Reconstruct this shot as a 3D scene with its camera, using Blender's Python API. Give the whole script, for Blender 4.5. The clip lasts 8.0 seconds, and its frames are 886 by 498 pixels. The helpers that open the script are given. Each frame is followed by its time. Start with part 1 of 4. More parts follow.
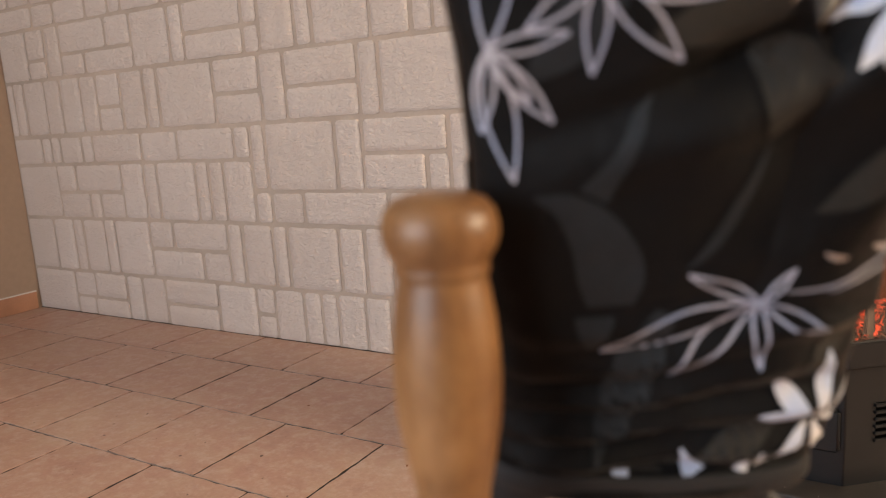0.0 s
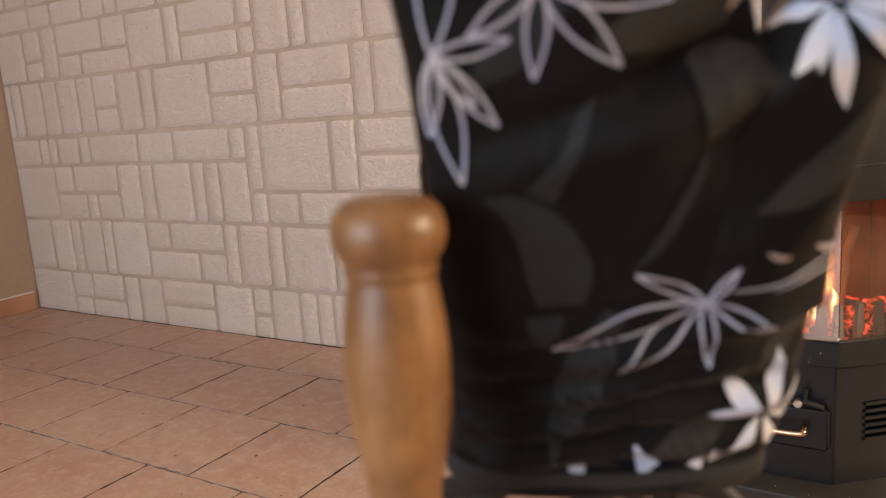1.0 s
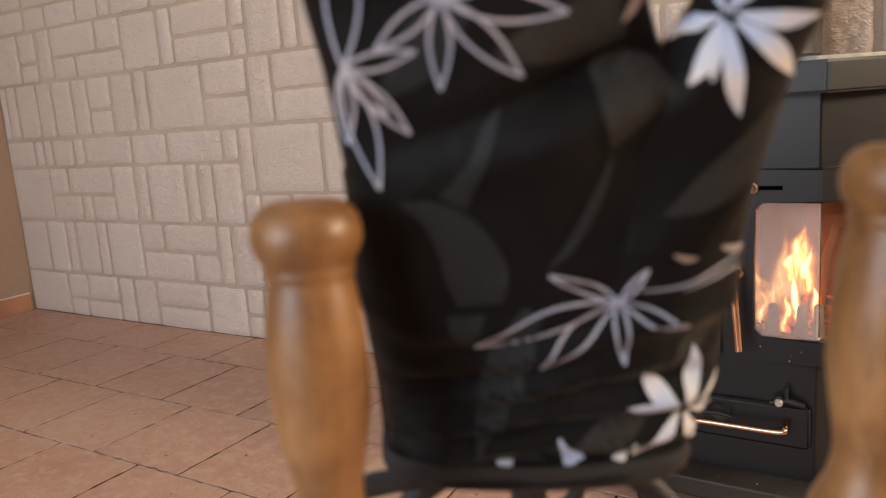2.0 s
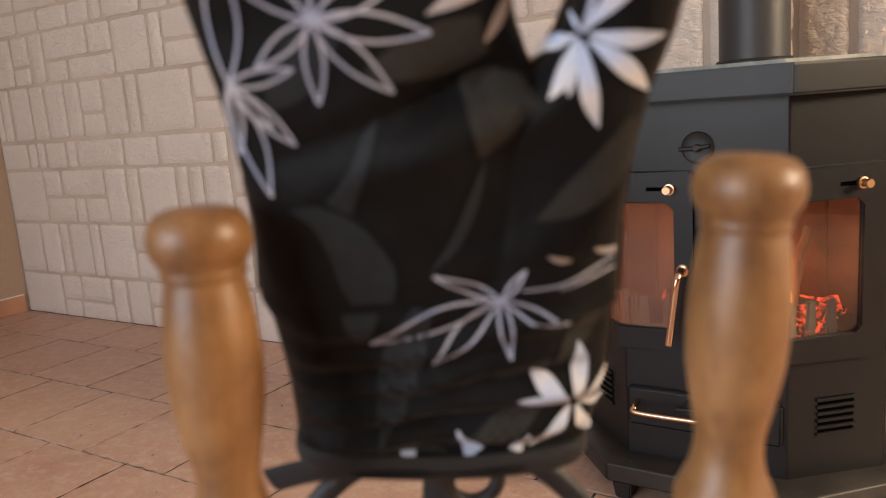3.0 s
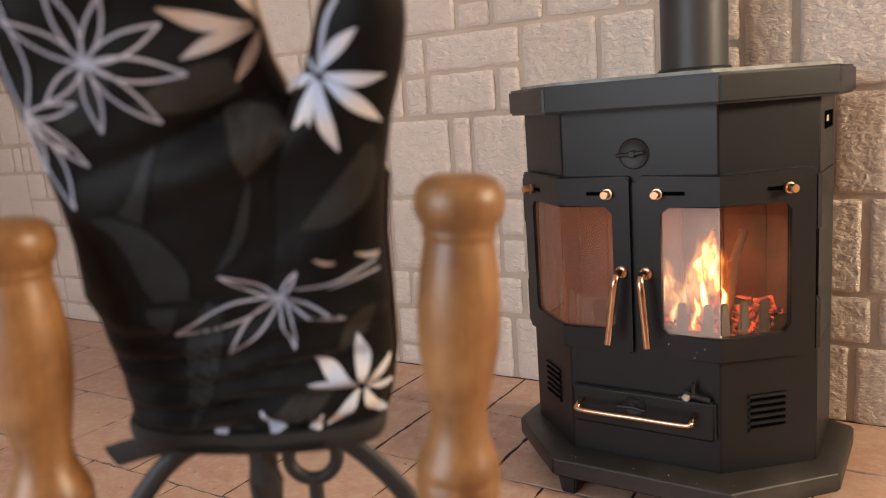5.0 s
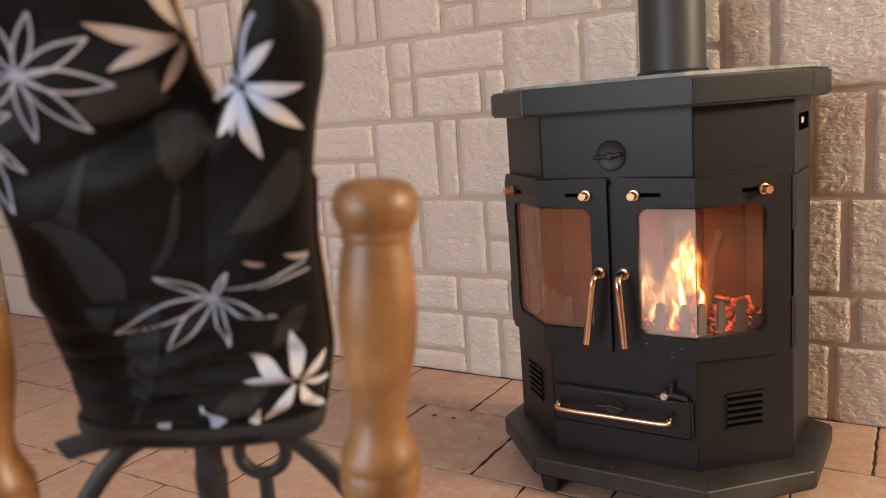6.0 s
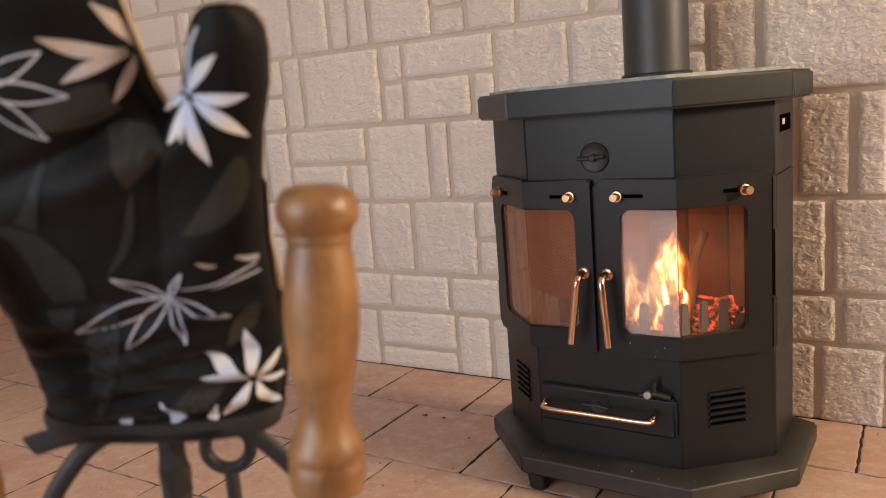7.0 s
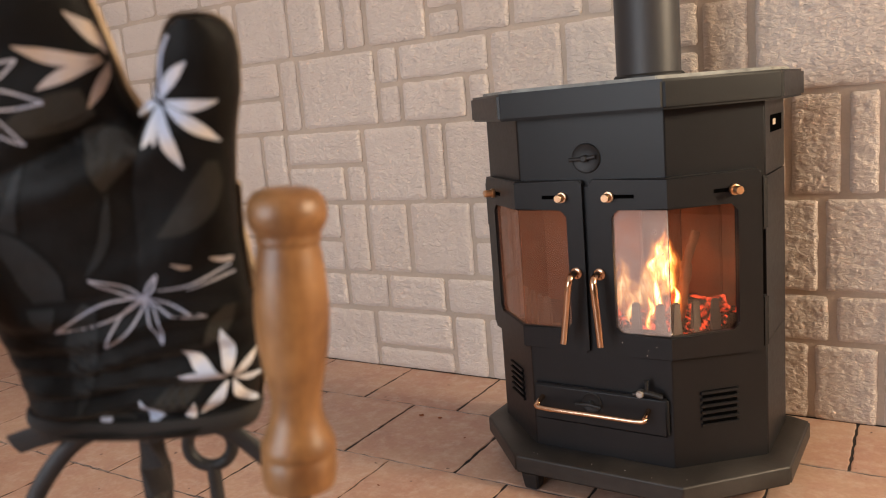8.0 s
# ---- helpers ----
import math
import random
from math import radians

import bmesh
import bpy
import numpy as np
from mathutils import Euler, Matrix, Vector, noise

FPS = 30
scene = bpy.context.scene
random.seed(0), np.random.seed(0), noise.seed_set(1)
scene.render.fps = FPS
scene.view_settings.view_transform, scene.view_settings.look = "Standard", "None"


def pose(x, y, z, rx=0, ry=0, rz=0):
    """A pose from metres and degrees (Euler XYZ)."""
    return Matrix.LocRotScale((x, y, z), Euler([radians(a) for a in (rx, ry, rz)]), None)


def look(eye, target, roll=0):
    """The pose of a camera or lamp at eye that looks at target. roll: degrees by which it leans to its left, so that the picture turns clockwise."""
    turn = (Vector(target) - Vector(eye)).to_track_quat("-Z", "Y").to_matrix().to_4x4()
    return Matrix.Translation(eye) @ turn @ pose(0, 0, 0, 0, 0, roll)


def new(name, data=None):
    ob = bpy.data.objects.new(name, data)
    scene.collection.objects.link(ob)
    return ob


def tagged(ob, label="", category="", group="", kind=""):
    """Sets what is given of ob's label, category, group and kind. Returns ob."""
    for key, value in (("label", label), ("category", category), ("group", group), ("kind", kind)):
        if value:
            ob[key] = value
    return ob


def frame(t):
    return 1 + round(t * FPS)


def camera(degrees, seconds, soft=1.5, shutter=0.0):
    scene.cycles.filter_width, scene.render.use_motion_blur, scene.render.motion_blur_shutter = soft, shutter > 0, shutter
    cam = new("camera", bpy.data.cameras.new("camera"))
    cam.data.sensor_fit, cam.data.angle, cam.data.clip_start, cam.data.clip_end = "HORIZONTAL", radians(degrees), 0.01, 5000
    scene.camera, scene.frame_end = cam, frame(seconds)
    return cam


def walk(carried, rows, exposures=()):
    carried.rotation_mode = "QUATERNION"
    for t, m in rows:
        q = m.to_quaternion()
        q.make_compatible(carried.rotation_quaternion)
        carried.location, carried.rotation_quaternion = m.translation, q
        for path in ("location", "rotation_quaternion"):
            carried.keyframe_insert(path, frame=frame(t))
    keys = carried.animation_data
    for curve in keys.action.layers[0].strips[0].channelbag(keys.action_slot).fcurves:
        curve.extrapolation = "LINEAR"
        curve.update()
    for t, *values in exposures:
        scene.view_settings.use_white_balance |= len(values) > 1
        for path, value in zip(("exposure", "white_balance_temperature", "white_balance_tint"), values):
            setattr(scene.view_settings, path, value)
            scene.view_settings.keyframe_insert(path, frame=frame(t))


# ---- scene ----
cam = camera(59.9, 8.0, 1.1)
cam.data.dof.use_dof, cam.data.dof.focus_distance, cam.data.dof.aperture_fstop = True, 1.9, 7.0
PATH = [
    (0.0, (0.3770, 0.0266, 0.8318), 31.95, -10.58, -3.84),
    (0.5, (0.3831, 0.0275, 0.8319), 31.97, -10.58, -3.89),
    (1.0, (0.3958, 0.0308, 0.8322), 32.01, -10.58, -3.97),
    (1.5, (0.4098, 0.0333, 0.8325), 32.02, -10.56, -4.02),
    (3.0, (0.4787, 0.0428, 0.8344), 32.12, -10.50, -4.27),
    (3.5, (0.5074, 0.0450, 0.8355), 32.13, -10.46, -4.31),
    (4.0, (0.5419, 0.0476, 0.8366), 32.15, -10.42, -4.30),
    (4.5, (0.5724, 0.0494, 0.8378), 32.17, -10.40, -4.27),
    (6.0, (0.6402, 0.0572, 0.8384), 32.12, -10.27, -4.46),
    (6.5, (0.6586, 0.0576, 0.8391), 32.13, -10.22, -4.55),
    (7.0, (0.6755, 0.0579, 0.8395), 32.18, -10.18, -4.68),
    (7.5, (0.6870, 0.0586, 0.8395), 32.25, -10.13, -4.80),
    (8.0, (0.6960, 0.0589, 0.8397), 32.32, -10.11, -4.93),
]


def aim(eye, yaw, pitch, roll):
    a, b = radians(yaw), radians(pitch)
    way = Vector((-math.sin(a) * math.cos(b), math.cos(a) * math.cos(b), math.sin(b)))
    return look(eye, Vector(eye) + way * 2, roll)


walk(cam, [(t, aim(eye, yaw, pitch, roll)) for t, eye, yaw, pitch, roll in PATH],
     exposures=[(0.0, 0.0), (8.0, 0.0)])

# ---- light ----
world = bpy.data.worlds.new("sky")
scene.world = world
world.use_nodes = True
sky = world.node_tree.nodes.new("ShaderNodeTexSky")
sky.sky_type, sky.sun_disc = "NISHITA", False
sky.sun_elevation, sky.sun_rotation = radians(35), radians(200)
world.node_tree.links.new(sky.outputs[0], world.node_tree.nodes["Background"].inputs[0])
world.node_tree.nodes["Background"].inputs[1].default_value = 0.1


def area(name, eye, target, w, h, watts, colour):
    d = bpy.data.lights.new(name, "AREA")
    d.shape, d.size, d.size_y, d.energy, d.color = "RECTANGLE", w, h, watts, colour
    ob = new(name, d)
    ob.matrix_world = look(eye, target)
    return ob


# south: daylight in the window opening; east: added warm light in an unseen opening
area("window_light_south", (-0.8, -2.54, 1.40), (-0.8, 0, 1.28), 2.3, 1.55, 76, (0.93, 0.985, 1.08))
area("added_light_east", (4.04, 1.66, 1.95), (0.7, 1.95, 0.6), 0.70, 0.8, 185, (1.0, 0.79, 0.55))


# ---- materials ----
def material(name):
    m = bpy.data.materials.new(name)
    m.use_nodes = True
    return m, m.node_tree.nodes, m.node_tree.links, m.node_tree.nodes["Principled BSDF"]


def noise_node(n, l, scale, detail=4, rough=0.55, coord=None, kind="Object"):
    t = n.new("ShaderNodeTexNoise")
    t.inputs["Scale"].default_value, t.inputs["Detail"].default_value, t.inputs["Roughness"].default_value = scale, detail, rough
    l.new((coord or n.new("ShaderNodeTexCoord").outputs[kind]), t.inputs["Vector"])
    return t


def ramp(n, l, source, stops):
    r = n.new("ShaderNodeValToRGB")
    while len(r.color_ramp.elements) < len(stops):
        r.color_ramp.elements.new(0.5)
    for e, (p, c) in zip(r.color_ramp.elements, stops):
        e.position, e.color = p, (*c, 1)
    l.new(source, r.inputs[0])
    return r.outputs[0]


def mix(n, l, a, b, fac, mode="MIX"):
    m = n.new("ShaderNodeMix")
    m.data_type, m.blend_type = "RGBA", mode
    for sock, v in ((m.inputs[0], fac), (m.inputs[6], a), (m.inputs[7], b)):
        if isinstance(v, bpy.types.NodeSocket):
            l.new(v, sock)
        elif isinstance(v, tuple):
            sock.default_value = (*v, 1)
        else:
            sock.default_value = v
    return m.outputs[2]


def bump(n, l, bsdf, heights):
    last = None
    for source, strength, dist in heights:
        b = n.new("ShaderNodeBump")
        b.inputs["Strength"].default_value, b.inputs["Distance"].default_value = strength, dist
        l.new(source, b.inputs["Height"])
        if last:
            l.new(last, b.inputs["Normal"])
        last = b.outputs[0]
    l.new(last, bsdf.inputs["Normal"])


def world_coord(n):
    return n.new("ShaderNodeNewGeometry").outputs["Position"]


def stone_material():
    m, n, l, p = material("cast_stone")
    w = world_coord(n)
    mp = n.new("ShaderNodeMapping")
    mp.inputs["Scale"].default_value = (0.75, 1, 1.25)
    l.new(w, mp.inputs[0])
    chips = noise_node(n, l, 85, 3, 0.55, mp.outputs[0])
    chips.inputs["Distortion"].default_value = 0.8
    big = noise_node(n, l, 3.0, 3, 0.5, w)
    fine = noise_node(n, l, 130, 6, 0.65, w)
    crag = noise_node(n, l, 58, 8, 0.66, w)
    chip = n.new("ShaderNodeTexVoronoi")
    chip.inputs["Scale"].default_value = 55
    chip.feature = "SMOOTH_F1"
    warp = mix(n, l, w, crag.outputs["Color"], 0.06)
    l.new(warp, chip.inputs["Vector"])
    info = n.new("ShaderNodeObjectInfo")
    c = ramp(n, l, big.outputs[0], [(0.3, (0.66, 0.58, 0.515)), (0.7, (0.73, 0.655, 0.595))])
    c = mix(n, l, c, ramp(n, l, info.outputs["Random"], [(0, (0.65, 0.57, 0.505)), (0.5, (0.70, 0.625, 0.56)), (1, (0.74, 0.67, 0.61))]), 0.45)
    c = mix(n, l, c, ramp(n, l, fine.outputs[0], [(0.30, (0.80, 0.77, 0.74)), (0.52, (1, 1, 1))]), 0.12, "MULTIPLY")
    l.new(c, p.inputs["Base Color"])
    p.inputs["Roughness"].default_value = 0.9
    bump(n, l, p, [(crag.outputs[0], 1.0, 0.0030), (chip.outputs[0], 0.4, 0.0020), (ramp(n, l, chips.outputs[0], [(0.38, (0, 0, 0)), (0.48, (0.55, 0.55, 0.55)), (0.62, (1, 1, 1))]), 0.8, 0.0026), (fine.outputs[0], 0.8, 0.0020)])
    return m


def plain(name, colour, rough=0.6, metal=0.0, var=0.12, scale=18, bumpiness=0.15, kind="Object", coat=0.0, spec=0.5):
    m, n, l, p = material(name)
    big = noise_node(n, l, scale * 0.25, 3, 0.5, kind=kind)
    fine = noise_node(n, l, scale * 6, 5, 0.6, kind=kind)
    lo, hi = tuple(v * (1 - var) for v in colour), tuple(min(1, v * (1 + var)) for v in colour)
    c = ramp(n, l, big.outputs[0], [(0.3, lo), (0.7, hi)])
    c = mix(n, l, c, ramp(n, l, fine.outputs[0], [(0.3, (0.86, 0.86, 0.86)), (0.65, (1, 1, 1))]), 0.6, "MULTIPLY")
    l.new(c, p.inputs["Base Color"])
    r = n.new("ShaderNodeMapRange")
    r.inputs[3].default_value, r.inputs[4].default_value = max(0, rough - 0.07), min(1, rough + 0.07)
    l.new(fine.outputs[0], r.inputs[0])
    l.new(r.outputs[0], p.inputs["Roughness"])
    p.inputs["Metallic"].default_value = metal
    p.inputs["Coat Weight"].default_value = coat
    p.inputs["Specular IOR Level"].default_value = spec
    p.inputs["Coat Roughness"].default_value = 0.2
    if bumpiness:
        bump(n, l, p, [(fine.outputs[0], bumpiness, 0.002), (big.outputs[0], bumpiness * 0.5, 0.004)])
    return m


def tile_material():
    m, n, l, p = material("terracotta_tile")
    w = world_coord(n)
    info = n.new("ShaderNodeObjectInfo")
    cloud = noise_node(n, l, 9, 6, 0.68, w)
    fine = noise_node(n, l, 90, 4, 0.6, w)
    pits = noise_node(n, l, 45, 2, 0.4, w)
    c = ramp(n, l, cloud.outputs[0], [(0.32, (0.34, 0.165, 0.105)), (0.45, (0.47, 0.255, 0.165)), (0.57, (0.52, 0.325, 0.205)), (0.70, (0.58, 0.405, 0.285))])
    drift = noise_node(n, l, 2.6, 3, 0.5, w)
    c = mix(n, l, c, ramp(n, l, drift.outputs[0], [(0.35, (0.46, 0.235, 0.15)), (0.65, (0.53, 0.365, 0.225))]), 0.4)
    scuff = noise_node(n, l, 24, 6, 0.7, w)
    c = mix(n, l, c, (0.62, 0.46, 0.34), ramp(n, l, scuff.outputs[0], [(0.47, (0, 0, 0)), (0.66, (0.75, 0.75, 0.75))]))
    c = mix(n, l, c, ramp(n, l, info.outputs["Random"], [(0, (0.45, 0.24, 0.15)), (1, (0.56, 0.36, 0.235))]), 0.25)
    c = mix(n, l, c, ramp(n, l, fine.outputs[0], [(0.3, (0.84, 0.82, 0.8)), (0.6, (1, 1, 1))]), 0.6, "MULTIPLY")
    c = mix(n, l, c, (0.93, 0.985, 1.13), 1.0, "MULTIPLY")
    c = mix(n, l, c, (0.10, 0.05, 0.035), ramp(n, l, pits.outputs[0], [(0.74, (0, 0, 0)), (0.79, (1, 1, 1))]))
    l.new(c, p.inputs["Base Color"])
    l.new(ramp(n, l, cloud.outputs[0], [(0.3, (0.32, 0.32, 0.32)), (0.7, (0.5, 0.5, 0.5))]), p.inputs["Roughness"])
    bump(n, l, p, [(cloud.outputs[0], 0.25, 0.006), (fine.outputs[0], 0.12, 0.001)])
    return m


def wood_material():
    m, n, l, p = material("varnished_wood")
    tc = n.new("ShaderNodeTexCoord")
    mp = n.new("ShaderNodeMapping")
    mp.inputs["Scale"].default_value = (1, 1, 0.09)
    l.new(tc.outputs["Object"], mp.inputs[0])
    grain = noise_node(n, l, 190, 6, 0.6, mp.outputs[0])
    broad = noise_node(n, l, 22, 5, 0.65, tc.outputs["Object"])
    pores = noise_node(n, l, 520, 2, 0.5, mp.outputs[0])
    c = ramp(n, l, grain.outputs[0], [(0.3, (0.155, 0.067, 0.022)), (0.7, (0.310, 0.156, 0.058))])
    c = mix(n, l, c, ramp(n, l, broad.outputs[0], [(0.34, (0.105, 0.042, 0.014)), (0.52, (0.25, 0.125, 0.044)), (0.66, (0.37, 0.195, 0.076))]), 0.62)
    c = mix(n, l, c, ramp(n, l, pores.outputs[0], [(0.3, (0.72, 0.62, 0.52)), (0.45, (1, 1, 1))]), 0.5, "MULTIPLY")
    l.new(c, p.inputs["Base Color"])
    p.inputs["Roughness"].default_value = 0.42
    p.inputs["Coat Weight"].default_value, p.inputs["Coat Roughness"].default_value = 0.16, 0.38
    bump(n, l, p, [(pores.outputs[0], 0.1, 0.0006)])
    return m


def fabric_material(name="black_print_cotton", lo=0.0038, hi=0.0064, tint=(0.94, 0.98, 1.06), sheen=0.09):
    m, n, l, p = material(name)
    tc = n.new("ShaderNodeTexCoord").outputs["Object"]
    cloud = noise_node(n, l, 22, 3, 0.5, tc)
    weave = noise_node(n, l, 900, 2, 0.5, tc)
    fold = noise_node(n, l, 38, 4, 0.6, tc)
    c = ramp(n, l, cloud.outputs[0], [(0.35, tuple(lo * v for v in tint)), (0.65, tuple(hi * v for v in tint))])
    c = mix(n, l, c, ramp(n, l, weave.outputs[0], [(0.3, (0.7, 0.7, 0.7)), (0.6, (1, 1, 1))]), 0.7, "MULTIPLY")
    l.new(c, p.inputs["Base Color"])
    p.inputs["Roughness"].default_value = 0.62
    p.inputs["Specular IOR Level"].default_value = 0.15
    p.inputs["Sheen Weight"].default_value, p.inputs["Sheen Roughness"].default_value = sheen, 0.35
    p.inputs["Sheen Tint"].default_value = (1.0, 0.82, 0.66, 1)
    bump(n, l, p, [(fold.outputs[0], 0.35, 0.006), (weave.outputs[0], 0.2, 0.0006)])
    return m


def print_material(name, a, b):
    m, n, l, p = material(name)
    tc = n.new("ShaderNodeTexCoord").outputs["Object"]
    t = noise_node(n, l, 42, 2, 0.5, tc)
    weave = noise_node(n, l, 900, 2, 0.5, tc)
    c = ramp(n, l, t.outputs[0], [(0.4, a), (0.62, b)])
    c = mix(n, l, c, ramp(n, l, weave.outputs[0], [(0.3, (0.8, 0.8, 0.8)), (0.6, (1, 1, 1))]), 0.7, "MULTIPLY")
    l.new(c, p.inputs["Base Color"])
    p.inputs["Roughness"].default_value = 0.8
    return m


def glass_material(name, film, least, most):
    """Clear glass under a thin uneven film: sooty dirt, or room reflections painted as haze."""
    m, n, l, p = material(name)
    p.inputs["Base Color"].default_value = (1.0, 0.95, 0.90, 1)
    p.inputs["Transmission Weight"].default_value = 1.0
    p.inputs["IOR"].default_value = 1.45
    p.inputs["Roughness"].default_value = 0.0
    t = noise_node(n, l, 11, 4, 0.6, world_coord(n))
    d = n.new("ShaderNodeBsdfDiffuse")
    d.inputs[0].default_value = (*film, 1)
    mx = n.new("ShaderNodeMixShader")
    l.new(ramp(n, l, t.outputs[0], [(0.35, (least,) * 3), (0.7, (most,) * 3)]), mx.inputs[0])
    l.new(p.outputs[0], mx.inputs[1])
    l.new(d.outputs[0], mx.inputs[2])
    l.new(mx.outputs[0], n["Material Output"].inputs[0])
    return m


def flame_material(name, least, most, body):
    """Burning gas: glowing, thin at the rim and the tip of each tongue, streaked upwards."""
    m, n, l, p = material(name)
    n.remove(p)
    sep = n.new("ShaderNodeSeparateXYZ")
    l.new(n.new("ShaderNodeUVMap").outputs[0], sep.inputs[0])
    mp = n.new("ShaderNodeMapping")
    mp.inputs["Scale"].default_value = (1, 1, 0.35)
    l.new(n.new("ShaderNodeTexCoord").outputs["Object"], mp.inputs[0])
    wisp = noise_node(n, l, 55, 4, 0.55, mp.outputs[0])
    wisp.inputs["Distortion"].default_value = 0.6
    rim = ramp(n, l, sep.outputs["X"], [(0.0, (0, 0, 0)), (0.20, (0.22, 0.22, 0.22)), (0.5, (1, 1, 1)), (0.80, (0.22, 0.22, 0.22)), (1.0, (0, 0, 0))])
    tip = ramp(n, l, sep.outputs["Y"], [(0.0, (0.0, 0.0, 0.0)), (0.14, (0.6, 0.6, 0.6)), (0.45, (1, 1, 1)), (0.72, (0.8, 0.8, 0.8)), (1.0, (0, 0, 0))])
    streak = ramp(n, l, wisp.outputs[0], [(0.34, (0.03, 0.03, 0.03)), (0.62, (1, 1, 1))])
    heat = mix(n, l, mix(n, l, rim, tip, 1.0, "MULTIPLY"), streak, 1.0, "MULTIPLY")
    e = n.new("ShaderNodeEmission")
    l.new(ramp(n, l, heat, [(0.0, (1, 0.17, 0.02)), (0.30, (1, 0.38, 0.075)), (0.65, (1, 0.63, 0.26)), (1.0, (1, 0.80, 0.52))]), e.inputs[0])
    power = n.new("ShaderNodeMapRange")
    power.inputs[3].default_value, power.inputs[4].default_value = least, most
    l.new(heat, power.inputs[0])
    l.new(power.outputs[0], e.inputs[1])
    mx = n.new("ShaderNodeMixShader")
    l.new(ramp(n, l, heat, [(0.0, (0, 0, 0)), (0.5, (body * 0.8,) * 3), (1.0, (body,) * 3)]), mx.inputs[0])
    l.new(n.new("ShaderNodeBsdfTransparent").outputs[0], mx.inputs[1])
    l.new(e.outputs[0], mx.inputs[2])
    l.new(mx.outputs[0], n["Material Output"].inputs[0])
    return m


def ember_material():
    m, n, l, p = material("glowing_embers")
    t = noise_node(n, l, 40, 4, 0.6)
    l.new(ramp(n, l, t.outputs[0], [(0.4, (0.02, 0.012, 0.01)), (0.7, (0.12, 0.05, 0.03))]), p.inputs["Base Color"])
    l.new(ramp(n, l, t.outputs[0], [(0.48, (0, 0, 0)), (0.64, (1, 0.08, 0.025)), (0.82, (1, 0.28, 0.10))]), p.inputs["Emission Color"])
    p.inputs["Emission Strength"].default_value = 1.25
    p.inputs["Roughness"].default_value = 0.9
    return m


STONE = stone_material()
MORTAR = plain("wall_mortar", (0.54, 0.455, 0.375), 0.95, 0, 0.1, 20, 0.5)
TILE = tile_material()
# floor grout; also colours the painted shadow strip at the wall's foot
GROUT_AND_SHADE = plain("dark_grout_and_shade", (0.020, 0.014, 0.012), 0.95, 0, 0.3, 12, 0.4)
PAINT = plain("beige_wall_paint", (0.37, 0.265, 0.19), 0.85, 0, 0.05, 6, 0.12)
# dark only to dim what the stove's slanted steel reflects
DIMWALL = plain("dark_reflection_wall", (0.15, 0.10, 0.07), 0.85, 0, 0.08, 6, 0.12)
WHITE = plain("white_ceiling_paint", (0.78, 0.76, 0.73), 0.9, 0, 0.03, 4, 0.05)
SKIRT = plain("skirting_tile", (0.47, 0.235, 0.135), 0.45, 0, 0.15, 20, 0.1)
FILLER = plain("white_sealant", (0.74, 0.70, 0.66), 0.7, 0, 0.05, 20, 0.1)
STEEL = plain("black_stove_paint", (0.0085, 0.0092, 0.0108), 0.37, 0.0, 0.25, 14, 0.0, spec=0.30)
CAST = plain("cast_iron_paint", (0.013, 0.013, 0.0138), 0.50, 0.0, 0.4, 18, 0.2, spec=0.4)
DARK = plain("soot_and_hole_shade", (0.012, 0.011, 0.010), 0.9, 0, 0.3, 12, 0.2)
SLATE = plain("grey_stone_plate", (0.30, 0.305, 0.285), 0.6, 0, 0.45, 90, 0.3)
STUD = plain("worn_steel", (0.42, 0.40, 0.37), 0.38, 1.0, 0.2, 60, 0.1)
WORN = plain("worn_base_paint", (0.027, 0.024, 0.0215), 0.46, 0.0, 0.6, 26, 0.2, spec=0.42)
PIPE = plain("flue_paint", (0.034, 0.034, 0.037), 0.48, 0.0, 0.1, 10, 0.05)
BRASS = plain("polished_copper_brass", (0.62, 0.41, 0.28), 0.17, 1.0, 0.06, 30, 0.0)
KNOB = plain("brushed_copper", (0.74, 0.46, 0.27), 0.33, 1.0, 0.08, 60, 0.05)
# shineless black that paints the shade inside slots and vents
HOLESHADE = plain("hole_shade_black", (0.002, 0.002, 0.002), 1.0, 0, 0.1, 10, 0.0)
HOLESHADE.node_tree.nodes["Principled BSDF"].inputs["Specular IOR Level"].default_value = 0.0
FIREBRICK = plain("fire_lining", (0.33, 0.088, 0.028), 0.9, 0, 0.55, 22, 0.5)
SOOTBRICK = plain("sooted_fire_lining", (0.19, 0.046, 0.015), 0.9, 0, 0.4, 14, 0.4)
GRATE = plain("ashy_grate", (0.085, 0.066, 0.052), 0.85, 0, 0.2, 30, 0.3)
BARK = plain("burning_log_bark", (0.20, 0.060, 0.020), 0.9, 0, 0.5, 30, 0.6)
IRON = plain("wrought_iron", (0.024, 0.025, 0.028), 0.42, 0.35, 0.3, 60, 0.5)
WOOD = wood_material()
FABRIC = fabric_material()
LINING = print_material("cream_backing_cotton", (0.29, 0.21, 0.14), (0.42, 0.33, 0.23))
BIND = plain("black_binding_tape", (0.011, 0.011, 0.012), 0.8, 0, 0.2, 60, 0.3)
INK = print_material("outline_print", (0.35, 0.39, 0.51), (0.46, 0.45, 0.49))
PETAL = print_material("petal_print", (0.47, 0.55, 0.71), (0.68, 0.66, 0.65))
ASH = fabric_material("ash_grey_print", 0.022, 0.029, (0.86, 1.0, 1.12))
UMBER = fabric_material("umber_grey_print", 0.024, 0.034, (1.0, 0.95, 0.84))
ROSE = print_material("rosy_petal_print", (0.40, 0.37, 0.38), (0.45, 0.345, 0.26))
PALEGROUT = plain("pale_grout", (0.30, 0.26, 0.245), 0.95, 0, 0.45, 30, 0.4)
